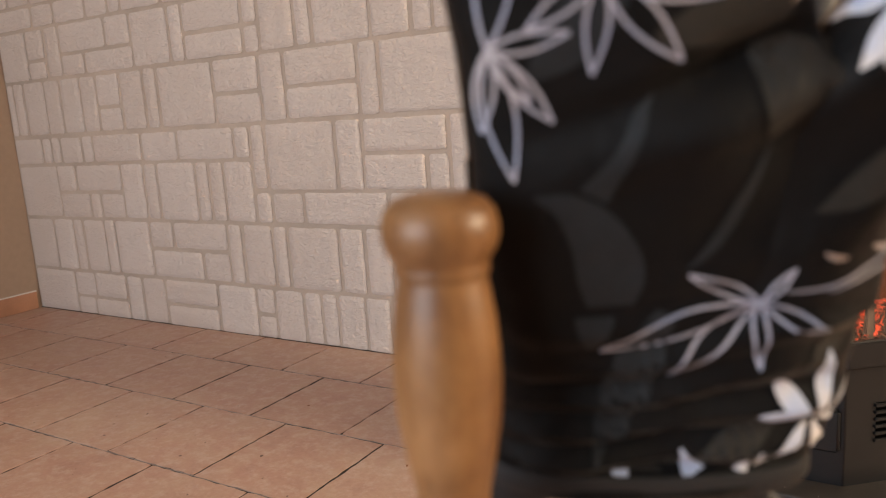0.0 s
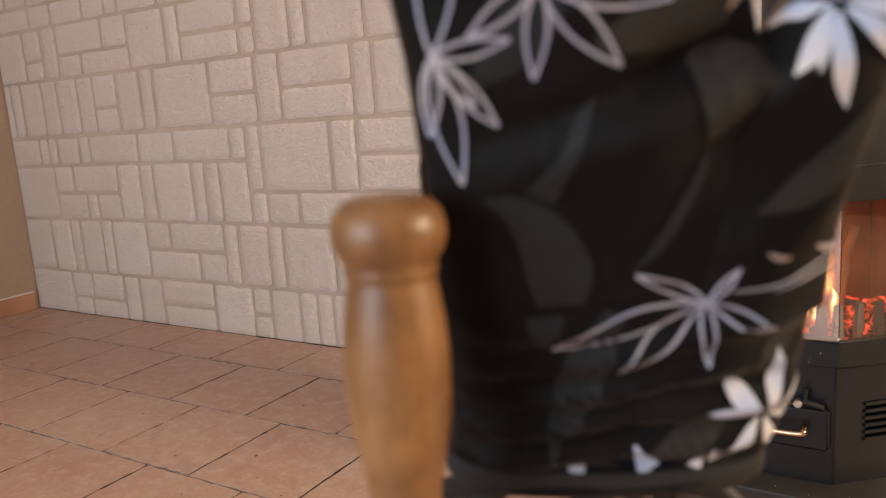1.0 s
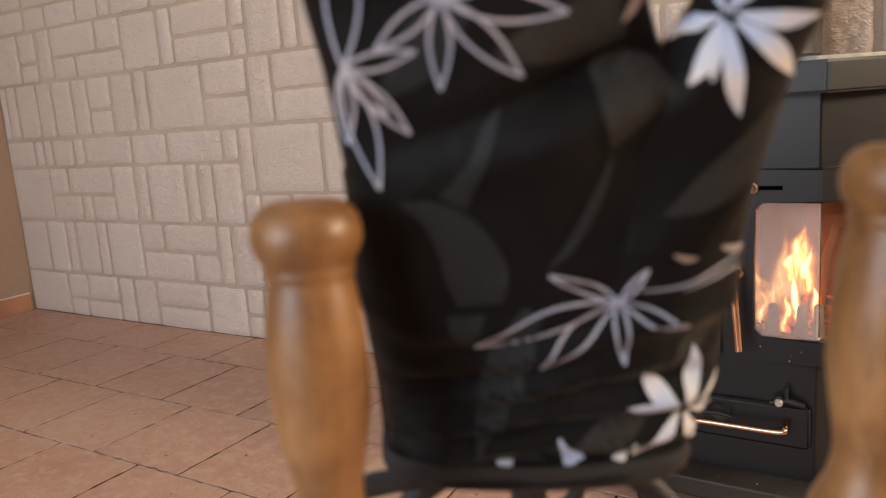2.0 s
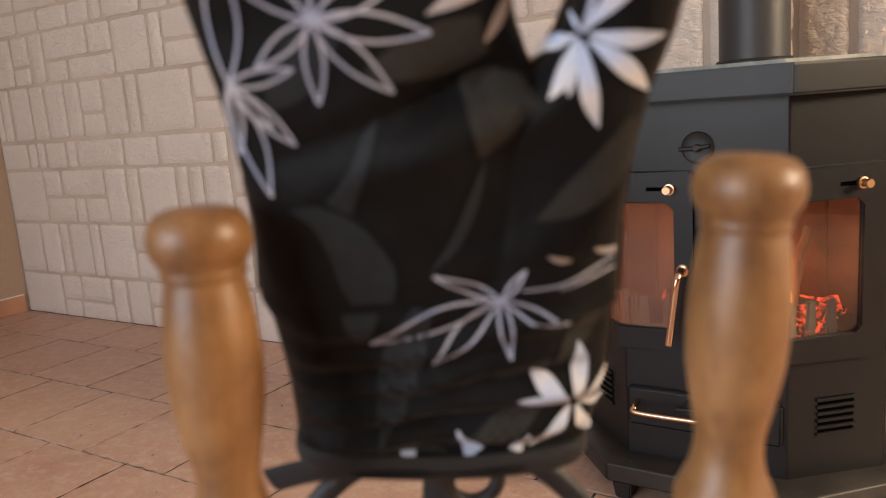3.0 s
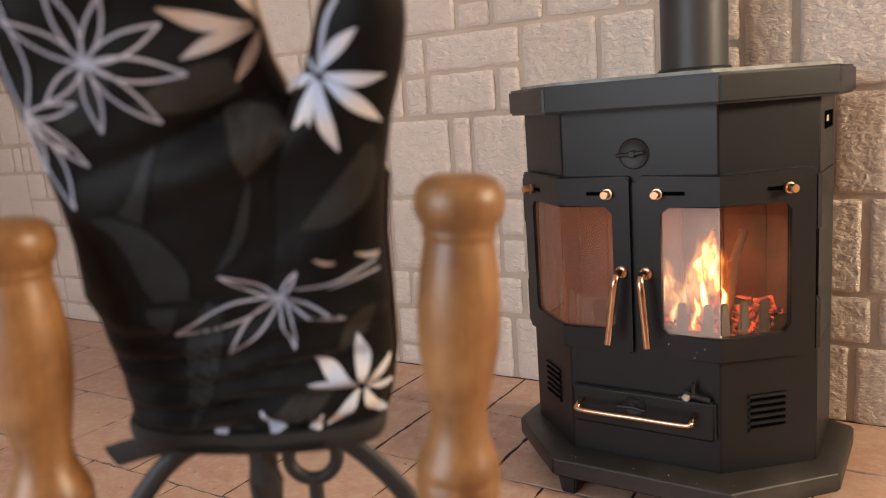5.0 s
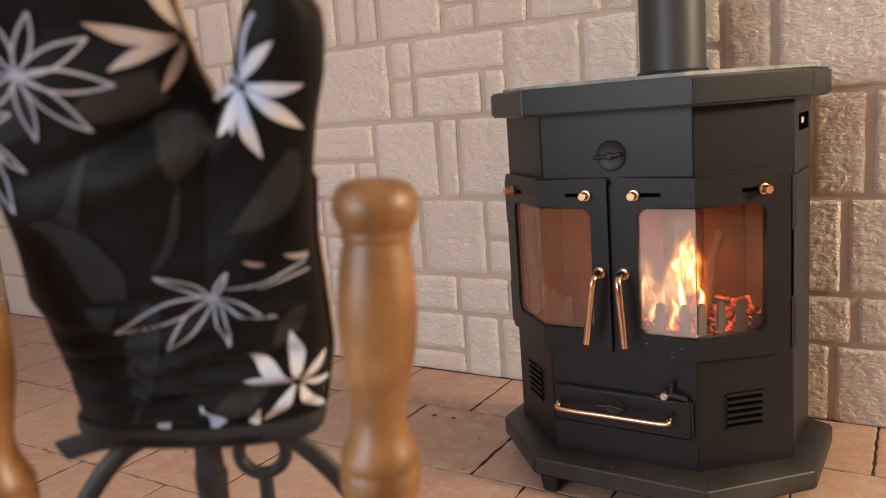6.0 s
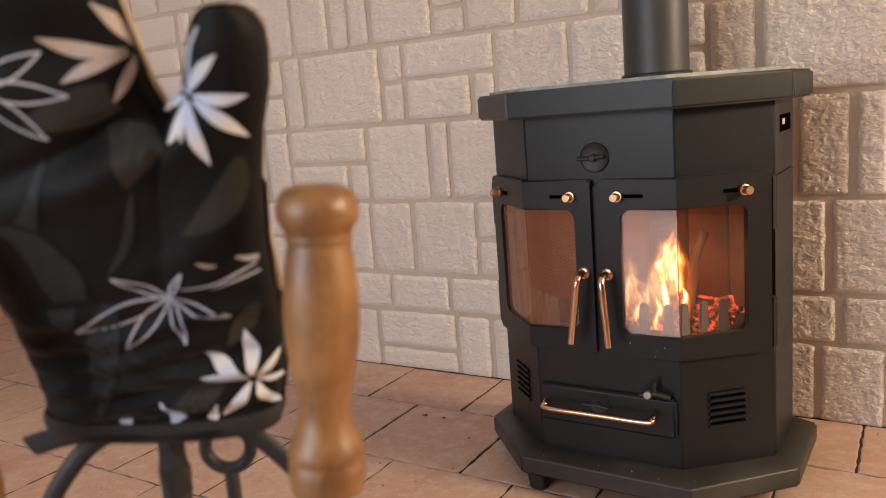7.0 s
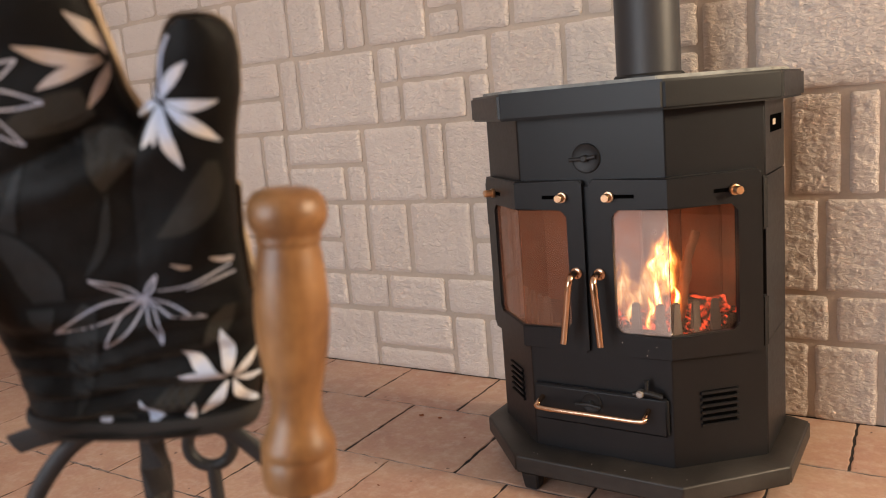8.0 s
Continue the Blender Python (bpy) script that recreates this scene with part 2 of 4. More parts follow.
# the room's pinkish reflection is painted into this glass as a pale film
HAZEGLASS = glass_material("reflection_haze_glass", (0.74, 0.59, 0.53), 0.20, 0.36)
GLASS = glass_material("stove_glass", (0.30, 0.15, 0.09), 0.0, 0.02)
SOOTGLASS = glass_material("sooted_stove_glass", (0.27, 0.105, 0.055), 0.26, 0.46)
FLAME = flame_material("flame", 1.3, 13.0, 0.92)
THINFLAME = flame_material("thin_flame", 0.7, 3.4, 0.55)
EMBER = ember_material()
WINFRAME = plain("window_frame_paint", (0.75, 0.74, 0.72), 0.4, 0, 0.03, 10, 0.03)


# ---- mesh helpers ----
def mesh_of(bm, name, mat, smooth=False):
    bmesh.ops.recalc_face_normals(bm, faces=bm.faces[:])
    me = bpy.data.meshes.new(name)
    bm.to_mesh(me)
    bm.free()
    me.materials.append(mat)
    if smooth:
        me.shade_smooth()
        me.set_sharp_from_angle(angle=radians(40))
    return me


def part(name, bm, mat, parent=None, label="", smooth=False, m=None):
    ob = new(name, mesh_of(bm, name, mat, smooth))
    if parent:
        ob.parent = parent
    if m:
        ob.matrix_basis = m
    return tagged(ob, label)


def weighted(ob):
    ob.data.shade_smooth()
    ob.modifiers.new("weighted_normals", "WEIGHTED_NORMAL").weight = 100
    return ob


def thing(name, label, category, m=None, group="", kind=""):
    ob = new(name)
    ob.empty_display_size = 0.05
    if m:
        ob.matrix_basis = m
    return tagged(ob, label, category, group, kind)


def box(bm, x0, x1, y0, y1, z0, z1):
    r = bmesh.ops.create_cube(bm, size=1, matrix=Matrix.LocRotScale(((x0 + x1) / 2, (y0 + y1) / 2, (z0 + z1) / 2), None, (x1 - x0, y1 - y0, z1 - z0)))
    return r["verts"]


def prism(bm, plan, z0, z1, top=None):
    top = top or plan
    lo = [bm.verts.new((x, y, z0)) for x, y in plan]
    hi = [bm.verts.new((x, y, z1)) for x, y in top]
    k = len(plan)
    for i in range(k):
        bm.faces.new((lo[i], lo[(i + 1) % k], hi[(i + 1) % k], hi[i]))
    bm.faces.new(lo[::-1])
    bm.faces.new(hi)


def stack(bm, plans):
    """A solid through a pile of plans, each at its height."""
    rings = [[bm.verts.new((x, y, z)) for x, y in plan] for plan, z in plans]
    k = len(rings[0])
    for a, b in zip(rings, rings[1:]):
        for i in range(k):
            bm.faces.new((a[i], a[(i + 1) % k], b[(i + 1) % k], b[i]))
    bm.faces.new(rings[0][::-1])
    bm.faces.new(rings[-1])


def soften(bm, r, seg=2):
    bmesh.ops.recalc_face_normals(bm, faces=bm.faces[:])
    edges = [e for e in bm.edges if len(e.link_faces) == 2 and e.calc_face_angle(0) > 0.35]
    bmesh.ops.bevel(bm, geom=edges, offset=r, segments=seg, affect="EDGES", clamp_overlap=True)
    return bm


def cube(x0, x1, y0, y1, z0, z1, r=0.0):
    bm = bmesh.new()
    box(bm, x0, x1, y0, y1, z0, z1)
    return soften(bm, r) if r else bm


def lathe(profile, seg=32, axis="z"):
    bm = bmesh.new()
    rings = []
    for r, z in profile:
        rings.append([bm.verts.new((r * math.cos(2 * math.pi * i / seg), r * math.sin(2 * math.pi * i / seg), z)) for i in range(seg)])
    for a, b in zip(rings, rings[1:]):
        for i in range(seg):
            bm.faces.new((a[i], a[(i + 1) % seg], b[(i + 1) % seg], b[i]))
    bm.faces.new(rings[0][::-1])
    bm.faces.new(rings[-1])
    if axis == "y":
        bmesh.ops.rotate(bm, verts=bm.verts[:], cent=(0, 0, 0), matrix=Matrix.Rotation(radians(90), 3, "X"))
    return bm


def smooth_line(points, steps=8):
    """A Catmull-Rom line through a few points."""
    q = [Vector(p) for p in points]
    q = [q[0] * 2 - q[1]] + q + [q[-1] * 2 - q[-2]]
    out = []
    for i in range(1, len(q) - 2):
        for s in range(steps):
            t = s / steps
            a, b, c, d = q[i - 1], q[i], q[i + 1], q[i + 2]
            out.append(0.5 * (2 * b + (c - a) * t + (2 * a - 5 * b + 4 * c - d) * t * t + (3 * b - a - 3 * c + d) * t ** 3))
    return out + [q[-2]]


def tube(bm, line, rx, ry=None, seg=12, twist=0.0, up=None):
    """A rod along a line; rx across, ry in the direction of up."""
    ry = ry or rx
    rings = []
    ref = Vector(up or (0.3, 0.2, 0.93)).normalized()
    for i, p in enumerate(line):
        d = (line[min(i + 1, len(line) - 1)] - line[max(i - 1, 0)]).normalized()
        side = d.cross(ref)
        if side.length < 0.05:
            side = d.cross(Vector((1, 0, 0)))
        side.normalize()
        top = side.cross(d)
        turn = twist * i / max(1, len(line) - 1)
        ring = []
        for k in range(seg):
            a = 2 * math.pi * k / seg
            u, v = rx * math.cos(a), ry * math.sin(a)
            u, v = u * math.cos(turn) - v * math.sin(turn), u * math.sin(turn) + v * math.cos(turn)
            ring.append(bm.verts.new(p + side * u + top * v))
        rings.append(ring)
    for a, b in zip(rings, rings[1:]):
        for k in range(seg):
            bm.faces.new((a[k], a[(k + 1) % seg], b[(k + 1) % seg], b[k]))
    bm.faces.new(rings[0][::-1])
    bm.faces.new(rings[-1])
    return bm


def lerp_table(table, b):
    for (b0, *v0), (b1, *v1) in zip(table, table[1:]):
        if b <= b1:
            t = max(0.0, min(1.0, (b - b0) / (b1 - b0)))
            return [x + (y - x) * t for x, y in zip(v0, v1)]
    return list(table[-1][1:])


# ---- the room ----
X0, X1, Y0, WALL, H = -3.215, 4.0, -2.5, 2.082, 2.5
bm = bmesh.new()
box(bm, X0 - 0.2, X1 + 0.2, Y0 - 0.2, WALL + 0.2, -0.2, -0.0020)
floor = tagged(part("floor", bm, GROUT_AND_SHADE), "terracotta tiled floor with dark narrow grout joints", "floor", kind="structure")
bm = bmesh.new()
box(bm, X0 - 0.2, X1 + 0.2, Y0 - 0.2, WALL + 0.2, H, H + 0.15)
tagged(part("ceiling", bm, WHITE), "plain white painted ceiling over the room", "ceiling", kind="structure")
bm = bmesh.new()
box(bm, X0, X1, WALL, WALL + 0.2, -0.004, H)
wall_north = tagged(part("wall_north", bm, MORTAR), "cream cast stone feature wall with pale tan mortar", "wall", kind="structure")
bm = bmesh.new()
box(bm, X0 - 0.2, X0, Y0 - 0.2, WALL + 0.2, -0.004, H)
tagged(part("wall_west", bm, PAINT), "beige brown painted wall beside the stone wall", "wall", kind="structure")


def wall_with_hole(name, label, mat, along_x, at, thick, lo, hi, w0, w1, z0, z1):
    bm = bmesh.new()
    for a, b, c, d in ((lo, w0, 0, H), (w1, hi, 0, H), (w0, w1, 0, z0), (w0, w1, z1, H)):
        if along_x:
            box(bm, a, b, at - thick, at, c - 0.004 if c == 0 else c, d)
        else:
            box(bm, at, at + thick, a, b, c - 0.004 if c == 0 else c, d)
    return tagged(part(name, bm, mat), label, "wall", kind="structure")


wall_with_hole("wall_south", "beige painted wall with a wide window opening", PAINT, True, Y0, 0.2, X0, X1, -2.0, 0.4, 0.6, 2.2)
# unseen wall: its dark colour dims reflections, its opening is added
wall_with_hole("wall_east", "unseen wall darkened to dim reflections, with an added window opening", DIMWALL, False, X1, 0.2, Y0 - 0.2, WALL + 0.2, 1.28, 2.04, 1.5, 2.4)


def window(name, along_x, at, a0, a1, z0, z1):
    w = thing(name, "white painted frame in an unseen window opening", "window", kind="structure")
    bars = [(a0, a1, z0, z0 + 0.06), (a0, a1, z1 - 0.06, z1), (a0, a0 + 0.06, z0 + 0.06, z1 - 0.06), (a1 - 0.06, a1, z0 + 0.06, z1 - 0.06),
            ((a0 + a1) / 2 - 0.03, (a0 + a1) / 2 + 0.03, z0 + 0.06, z1 - 0.06)]
    for a, b, c, d in bars:
        part("window_frame", cube(a, b, at - 0.03, at + 0.03, c, d, 0.006) if along_x else cube(at - 0.03, at + 0.03, a, b, c, d, 0.006), WINFRAME, w)


window("window_1", True, Y0 - 0.14, -2.0, 0.4, 0.6, 2.2)
# the east window is added, out of view, to carry the warm raking light
window("added_window_east", False, X1 + 0.14, 1.28, 2.04, 1.5, 2.4)

sk = thing("baseboard", "terracotta tile skirting with a white sealed top edge", "baseboard", kind="structure")
for i in range(14):
    a = 2.06 - 0.33 * (i + 1)
    part("skirting_tile", cube(X0, X0 + 0.012, a + 0.002, a + 0.329, 0.0, 0.082, 0.002), SKIRT, sk)
part("sealant_bead", cube(X0, X0 + 0.011, Y0, 2.06, 0.082, 0.0865, 0.001), FILLER, sk, "white sealant bead")

# ---- wood stove ----
STOVE = pose(0.131, 1.518, 0, 0, 0, -1.72)
stove = thing("wood_stove", "black steel wood stove with bay glass doors, lit fire inside", "stove", STOVE)


def bay(front, side, y0, depth, back):
    return [(-front, y0), (front, y0), (side, y0 + depth), (side, back), (-side, back), (-side, y0 + depth)]


BACK = 0.335
bm = bmesh.new()
RIM = bay(0.186, 0.352, -0.052, 0.172, BACK + 0.03)
stack(bm, [(RIM, 0.038), (RIM, 0.078), (bay(0.160, 0.314, -0.010, 0.144, BACK + 0.02), 0.090)])
weighted(part("base_plate", soften(bm, 0.004), WORN, stove, "black bevelled hearth base"))
for fx, fy in ((-0.155, -0.03), (0.155, -0.03), (-0.29, BACK - 0.03), (0.29, BACK - 0.03)):
    bm = bmesh.new()
    prism(bm, [(fx - 0.016, fy - 0.014), (fx + 0.016, fy - 0.014), (fx + 0.016, fy + 0.016), (fx - 0.016, fy + 0.016)], 0.0, 0.041,
          [(fx - 0.021, fy - 0.019), (fx + 0.021, fy - 0.019), (fx + 0.021, fy + 0.021), (fx - 0.021, fy + 0.021)])
    part("foot", soften(bm, 0.003), CAST, stove)
BODY = bay(0.155, 0.306, 0.0, 0.137, BACK)
bm = bmesh.new()
prism(bm, BODY, 0.083, 0.33)
weighted(part("lower_body", soften(bm, 0.003), STEEL, stove, "black steel ash compartment"))
bm = bmesh.new()
prism(bm, BODY, 0.664, 0.812)
weighted(part("upper_body", soften(bm, 0.003), STEEL, stove, "black steel smoke hood"))
part("astragal", cube(-0.014, 0.014, -0.006, -0.0005, 0.326, 0.668, 0.001), STEEL, stove)
for s in (-1, 1):
    bm = bmesh.new()
    prism(bm, [(s * 0.306, 0.137), (s * 0.306, BACK), (s * 0.298, BACK), (s * 0.298, 0.137)], 0.33, 0.664)
    part("side_panel", bm, STEEL, stove)
part("back_panel", cube(-0.298, 0.298, BACK - 0.008, BACK, 0.33, 0.664), STEEL, stove)
for i in range(6):
    a = -0.27 + 0.09 * i
    part("fire_lining", cube(a + 0.001, a + 0.089, BACK - 0.035 - 0.003 * (i % 2), BACK - 0.009, 0.331, 0.663, 0.003), FIREBRICK if i % 3 else SOOTBRICK, stove, "rust brown heat-stained fire board" if i == 0 else "")
for s in (-1, 1):
    bm = bmesh.new()
    prism(bm, [(s * 0.272, 0.15), (s * 0.272, BACK - 0.036), (s * 0.252, BACK - 0.036), (s * 0.252, 0.15)], 0.331, 0.663)
    part("fire_lining", bm, SOOTBRICK, stove)
bm = bmesh.new()
prism(bm, bay(0.15, 0.25, 0.012, 0.10, BACK - 0.04), 0.331, 0.345)
part("fire_bed", bm, DARK, stove)
# cap and plate
bm = bmesh.new()
prism(bm, bay(0.170, 0.341, -0.047, 0.179, BACK + 0.03), 0.809, 0.864)
part("cap", soften(bm, 0.005, 4), STEEL, stove, "black steel top with rounded rim", True)
bm = bmesh.new()
prism(bm, bay(0.150, 0.315, -0.020, 0.165, BACK + 0.015), 0.862, 0.871)
part("top_plate", soften(bm, 0.002), SLATE, stove, "thin grey speckled stone plate")
bm = lathe([(0.069, 0.870), (0.069, 1.6), (0.069, H)], 40)
part("flue_pipe", bm, PIPE, stove, "dark grey steel flue pipe", True, pose(0.044, 0.258, 0))
bm = lathe([(0.0755, 0.8705), (0.0755, 0.879), (0.072, 0.883), (0.0692, 0.883)], 40)
part("flue_collar", bm, CAST, stove, "", True, pose(0.044, 0.258, 0))
FAC = math.atan2(0.137, 0.151)


def facet(s):
    """Pose on the slanted face: x along it from the front corner, -y outwards."""
    return pose(0.155, 0, 0, 0, 0, math.degrees(FAC)) if s > 0 else pose(-0.155, 0, 0, 0, 0, -math.degrees(FAC)) @ Matrix.Diagonal((-1, 1, 1, 1))


def frame_bm(x0, x1, z0, z1, gx0, gx1, gz0, gz1, y0, y1):
    """A door plate round three sides of a pane, open towards the bend, its outer edges rounded."""
    joint, outer, glass, s = (x0, x1, gx1, 1) if gx0 <= x0 + 1e-4 else (x1, x0, gx0, -1)

    def arc(cx, cz, r, a0, a1):
        return [(cx + s * r * math.cos(radians(a0 + (a1 - a0) * i / 6)), cz + r * math.sin(radians(a0 + (a1 - a0) * i / 6))) for i in range(7)]

    r, q = 0.007, 0.013
    pts = [(joint, z0)] + arc(outer - s * r, z0 + r, r, -90, 0) + arc(outer - s * r, z1 - r, r, 0, 90) + [(joint, z1), (joint, gz1)]
    pts += arc(glass - s * q, gz1 - q, q, 90, 0) + arc(glass - s * q, gz0 + q, q, 0, -90) + [(joint, gz0)]
    bm = bmesh.new()
    a = [bm.verts.new((x, y0, z)) for x, z in pts]
    b = [bm.verts.new((x, y1, z)) for x, z in pts]
    for i in range(len(pts)):
        j = (i + 1) % len(pts)
        bm.faces.new((a[i], a[j], b[j], b[i]))
    bm.faces.new(a[::-1])
    bm.faces.new(b)
    rims = [e for e in bm.edges if all(abs(v.co.y - y0) < 1e-6 for v in e.verts) and not all(abs(v.co.x - joint) < 1e-6 for v in e.verts)]
    bmesh.ops.bevel(bm, geom=rims, offset=0.0034, segments=3, affect="EDGES", clamp_overlap=True)
    return bm


ZD0, ZD1, ZG0, ZG1 = 0.322, 0.682, 0.371, 0.621
YD = -0.017
for s in (-1, 1):
    door = new("door")
    door.parent = stove
    tagged(door, "black stove door with two tall glass panes")
    inner, glass_in = (0.006, 0.050) if s > 0 else (0.010, 0.046)
    lo, hi = sorted((s * inner, s * 0.1616))
    ga, gb = sorted((s * glass_in, s * 0.1616))
    part("door_frame", frame_bm(lo, hi, ZD0, ZD1, ga, gb, ZG0, ZG1, YD, -0.001), STEEL, door, "", True)
    fm = facet(s)
    bm = frame_bm(-0.0064, 0.186, ZD0, ZD1, -0.0064, 0.137, ZG0, ZG1, YD, -0.001)
    bmesh.ops.transform(bm, matrix=fm, verts=bm.verts[:])
    part("door_frame", bm, STEEL, door, "", True)
    bm = bmesh.new()
    box(bm, *sorted((s * (glass_in - 0.008), s * 0.158)), -0.010, -0.006, ZG0 - 0.008, ZG1 + 0.008)
    # the front right pane carries the painted reflection haze
    g = part("glass_pane", bm, HAZEGLASS if s > 0 else SOOTGLASS, door, "heat glass pane, haze painted in" if s > 0 else "brown sooted heat glass pane")
    g.visible_shadow = False
    bm = bmesh.new()
    box(bm, -0.0022, 0.145, -0.010, -0.006, ZG0 - 0.008, ZG1 + 0.008)
    bmesh.ops.transform(bm, matrix=fm, verts=bm.verts[:])
    g = part("glass_pane", bm, GLASS if s > 0 else SOOTGLASS, door, "heat glass pane, haze painted in" if s > 0 else "brown sooted heat glass pane")
    g.visible_shadow = False
    # draught sliders: slot and copper knob, on the front and on the slanted side
    for m, kx, a, b in ((Matrix.Identity(4), s * 0.047 if s > 0 else -0.052, 0.052, 0.100), (fm, 0.128, 0.085, 0.132)):
        sx = s if m == Matrix.Identity(4) else 1
        lo, hi = sorted((sx * a, sx * b))
        bm = cube(lo, hi, YD - 0.0012, YD + 0.004, 0.6420, 0.6545, 0.0035)
        bmesh.ops.transform(bm, matrix=m, verts=bm.verts[:])
        # solid black block, the slot's inner shade put into its colour
        part("draught_slot", bm, HOLESHADE, door)
        bm = lathe([(0.0, 0.0), (0.0105, 0.0), (0.0105, 0.006), (0.008, 0.0065), (0.008, 0.022), (0.0072, 0.0235), (0.0, 0.0235)][1:-1], 24, "y")
        bmesh.ops.transform(bm, matrix=m @ pose(kx, YD - 0.001, 0.648), verts=bm.verts[:])
        part("draught_knob", bm, KNOB, door, "copper slider knob", True)
    # door handle: bent copper rod
    hx = 0.021 if s > 0 else -0.029
    root = (hx, YD, 0.492)
    low = 0.034 if s > 0 else -0.046
    line = smooth_line([root, (hx, YD - 0.022, 0.493), (hx, YD - 0.036, 0.486), (hx + (low - hx) * 0.15, YD - 0.041, 0.468), (hx + (low - hx) * 0.5, YD - 0.043, 0.42), (low, YD - 0.046, 0.354)], 7)
    bm = tube(bmesh.new(), line, 0.0072, seg=16, up=(1, 0, 0))
    part("door_handle", bm, BRASS, door, "polished copper door handle", True)
    bm = lathe([(0.012, 0.0), (0.012, 0.004), (0.009, 0.006)], 20, "y")
    part("handle_rosette", bm, BRASS, door, "", True, pose(hx, YD, 0.492))
    for z in (0.380, 0.616):
        bm = cube(0.1875, 0.2005, -0.015, -0.001, z - 0.052, z + 0.052, 0.003)
        bmesh.ops.transform(bm, matrix=fm, verts=bm.verts[:])
        part("hinge", bm, CAST, door, "", True)
# air dial on the hood
dial = part("air_dial", lathe([(0.0, 0.0), (0.030, 0.0), (0.030, 0.003), (0.0285, 0.0045), (0.026, 0.003), (0.010, 0.003)][1:], 36, "y"), CAST, stove, "round black air dial", True, pose(-0.003, 0.0, 0.724))
part("dial_knob", lathe([(0.007, 0.003), (0.007, 0.016), (0.005, 0.018)], 18, "y"), CAST, dial, "", True)
part("dial_bar", tube(bmesh.new(), [Vector((-0.033, -0.010, -0.002)), Vector((0, -0.013, 0)), Vector((0.022, -0.010, 0.003))], 0.003, 0.004), CAST, dial, "", True)
# ash drawer
drawer = weighted(part("ash_drawer", cube(-0.149, 0.148, -0.014, 0.002, 0.158, 0.240, 0.005), STEEL, stove, "black ash drawer with copper bar"))
bm = tube(bmesh.new(), smooth_line([(-0.126, -0.014, 0.212), (-0.126, -0.038, 0.205), (-0.118, -0.045, 0.198), (0.0, -0.046, 0.199), (0.100, -0.045, 0.200), (0.108, -0.038, 0.206), (0.109, -0.014, 0.213)], 7), 0.0056, seg=14, up=(0, 0.3, 1))
part("drawer_handle", bm, BRASS, drawer, "polished copper drawer bar", True)
part("drawer_dial", lathe([(0.022, 0.0), (0.022, 0.003), (0.0205, 0.004), (0.019, 0.003), (0.006, 0.003), (0.005, 0.010)], 30, "y"), CAST, drawer, "", True, pose(-0.012, -0.014, 0.213))
part("drawer_lever", tube(bmesh.new(), [Vector((-0.046, -0.024, 0.208)), Vector((-0.012, -0.027, 0.212)), Vector((0.012, -0.024, 0.207))], 0.0026, 0.0036), CAST, drawer, "", True)
part("latch_pin", lathe([(0.0035, 0.250), (0.0035, 0.272), (0.0045, 0.273), (0.0045, 0.278)], 14), CAST, drawer, "", True, pose(0.108, -0.019, 0))
part("drawer_latch", tube(bmesh.new(), [Vector((0.080, -0.020, 0.246)), Vector((0.108, -0.018, 0.252)), Vector((0.138, -0.012, 0.244))], 0.006, 0.0055), CAST, drawer, "", True)
part("latch_stud", lathe([(0.008, 0.0), (0.008, 0.014), (0.006, 0.016)], 16, "y"), STUD, drawer, "worn steel latch stud", True, pose(0.096, -0.014, 0.250))
# solid dark block painted as the shade in the keyhole
part("keyhole", cube(0.098, 0.106, -0.0012, 0.003, 0.262, 0.276, 0.003), DARK, stove)
# louvres in the slanted sides
for s in (-1, 1):
    fm = facet(s)
    vent = new("vent")
    vent.parent = stove
    bm = cube(0.060, 0.138, -0.0012, 0.004, 0.169, 0.249, 0.006)
    bmesh.ops.transform(bm, matrix=fm, verts=bm.verts[:])
    # black block painting the shade between the slats
    part("vent_shade", bm, HOLESHADE, vent)
    for i in range(6):
        z = 0.1745 + i * 0.01365
        bm = cube(0.058, 0.140, -0.0050, 0.001, z - 0.0034, z + 0.0030, 0.0010)
        bmesh.ops.transform(bm, matrix=fm, verts=bm.verts[:])
        part("vent_slat", bm, STEEL, vent)
    # solid black block for the shade in the side opening
    part("side_slot", cube(*sorted((s * 0.3045, s * 0.3072)), 0.185, 0.300, 0.744, 0.780, 0.0013), HOLESHADE, stove)
    # no part of the stove: a pale patch added for the wall beyond
    part("slot_wall_patch", cube(*sorted((s * 0.3060, s * 0.3078)), 0.204, 0.232, 0.758, 0.771, 0.0008), MORTAR, stove, "pale patch standing for the wall seen through the slot")
# flecks of white ash on the base and the door sill
rf = random.Random(9)
FLECKS = [(rf.uniform(-0.15, 0.15), rf.uniform(-0.046, -0.020), 0.0835) for _ in range(7)] + [(rf.uniform(0.17, 0.30), 0.0, 0.0) for _ in range(5)] + [(rf.uniform(0.03, 0.14), YD - 0.0006, rf.uniform(0.326, 0.365)) for _ in range(4)]
for x, y, z in FLECKS:
    if z == 0.0:
        y, z = -0.045 + (x - 0.17) * 1.02 + rf.uniform(0.006, 0.022), 0.083
    bm = bmesh.new()
    bmesh.ops.create_icosphere(bm, subdivisions=1, radius=rf.uniform(0.0006, 0.0012), matrix=Matrix.Translation((x, y, z)))
    part("ash_fleck", bm, FILLER, stove, "pale ash fleck")
# fire bars along the front and the two slanted sides
BARS = [pose(x, 0.028, 0) for x in (-0.125, -0.075, -0.025, 0.025, 0.075, 0.125)]
BARS += [facet(s) @ pose(x, 0.034, 0) for s in (-1, 1) for x in (0.030, 0.072, 0.114)]
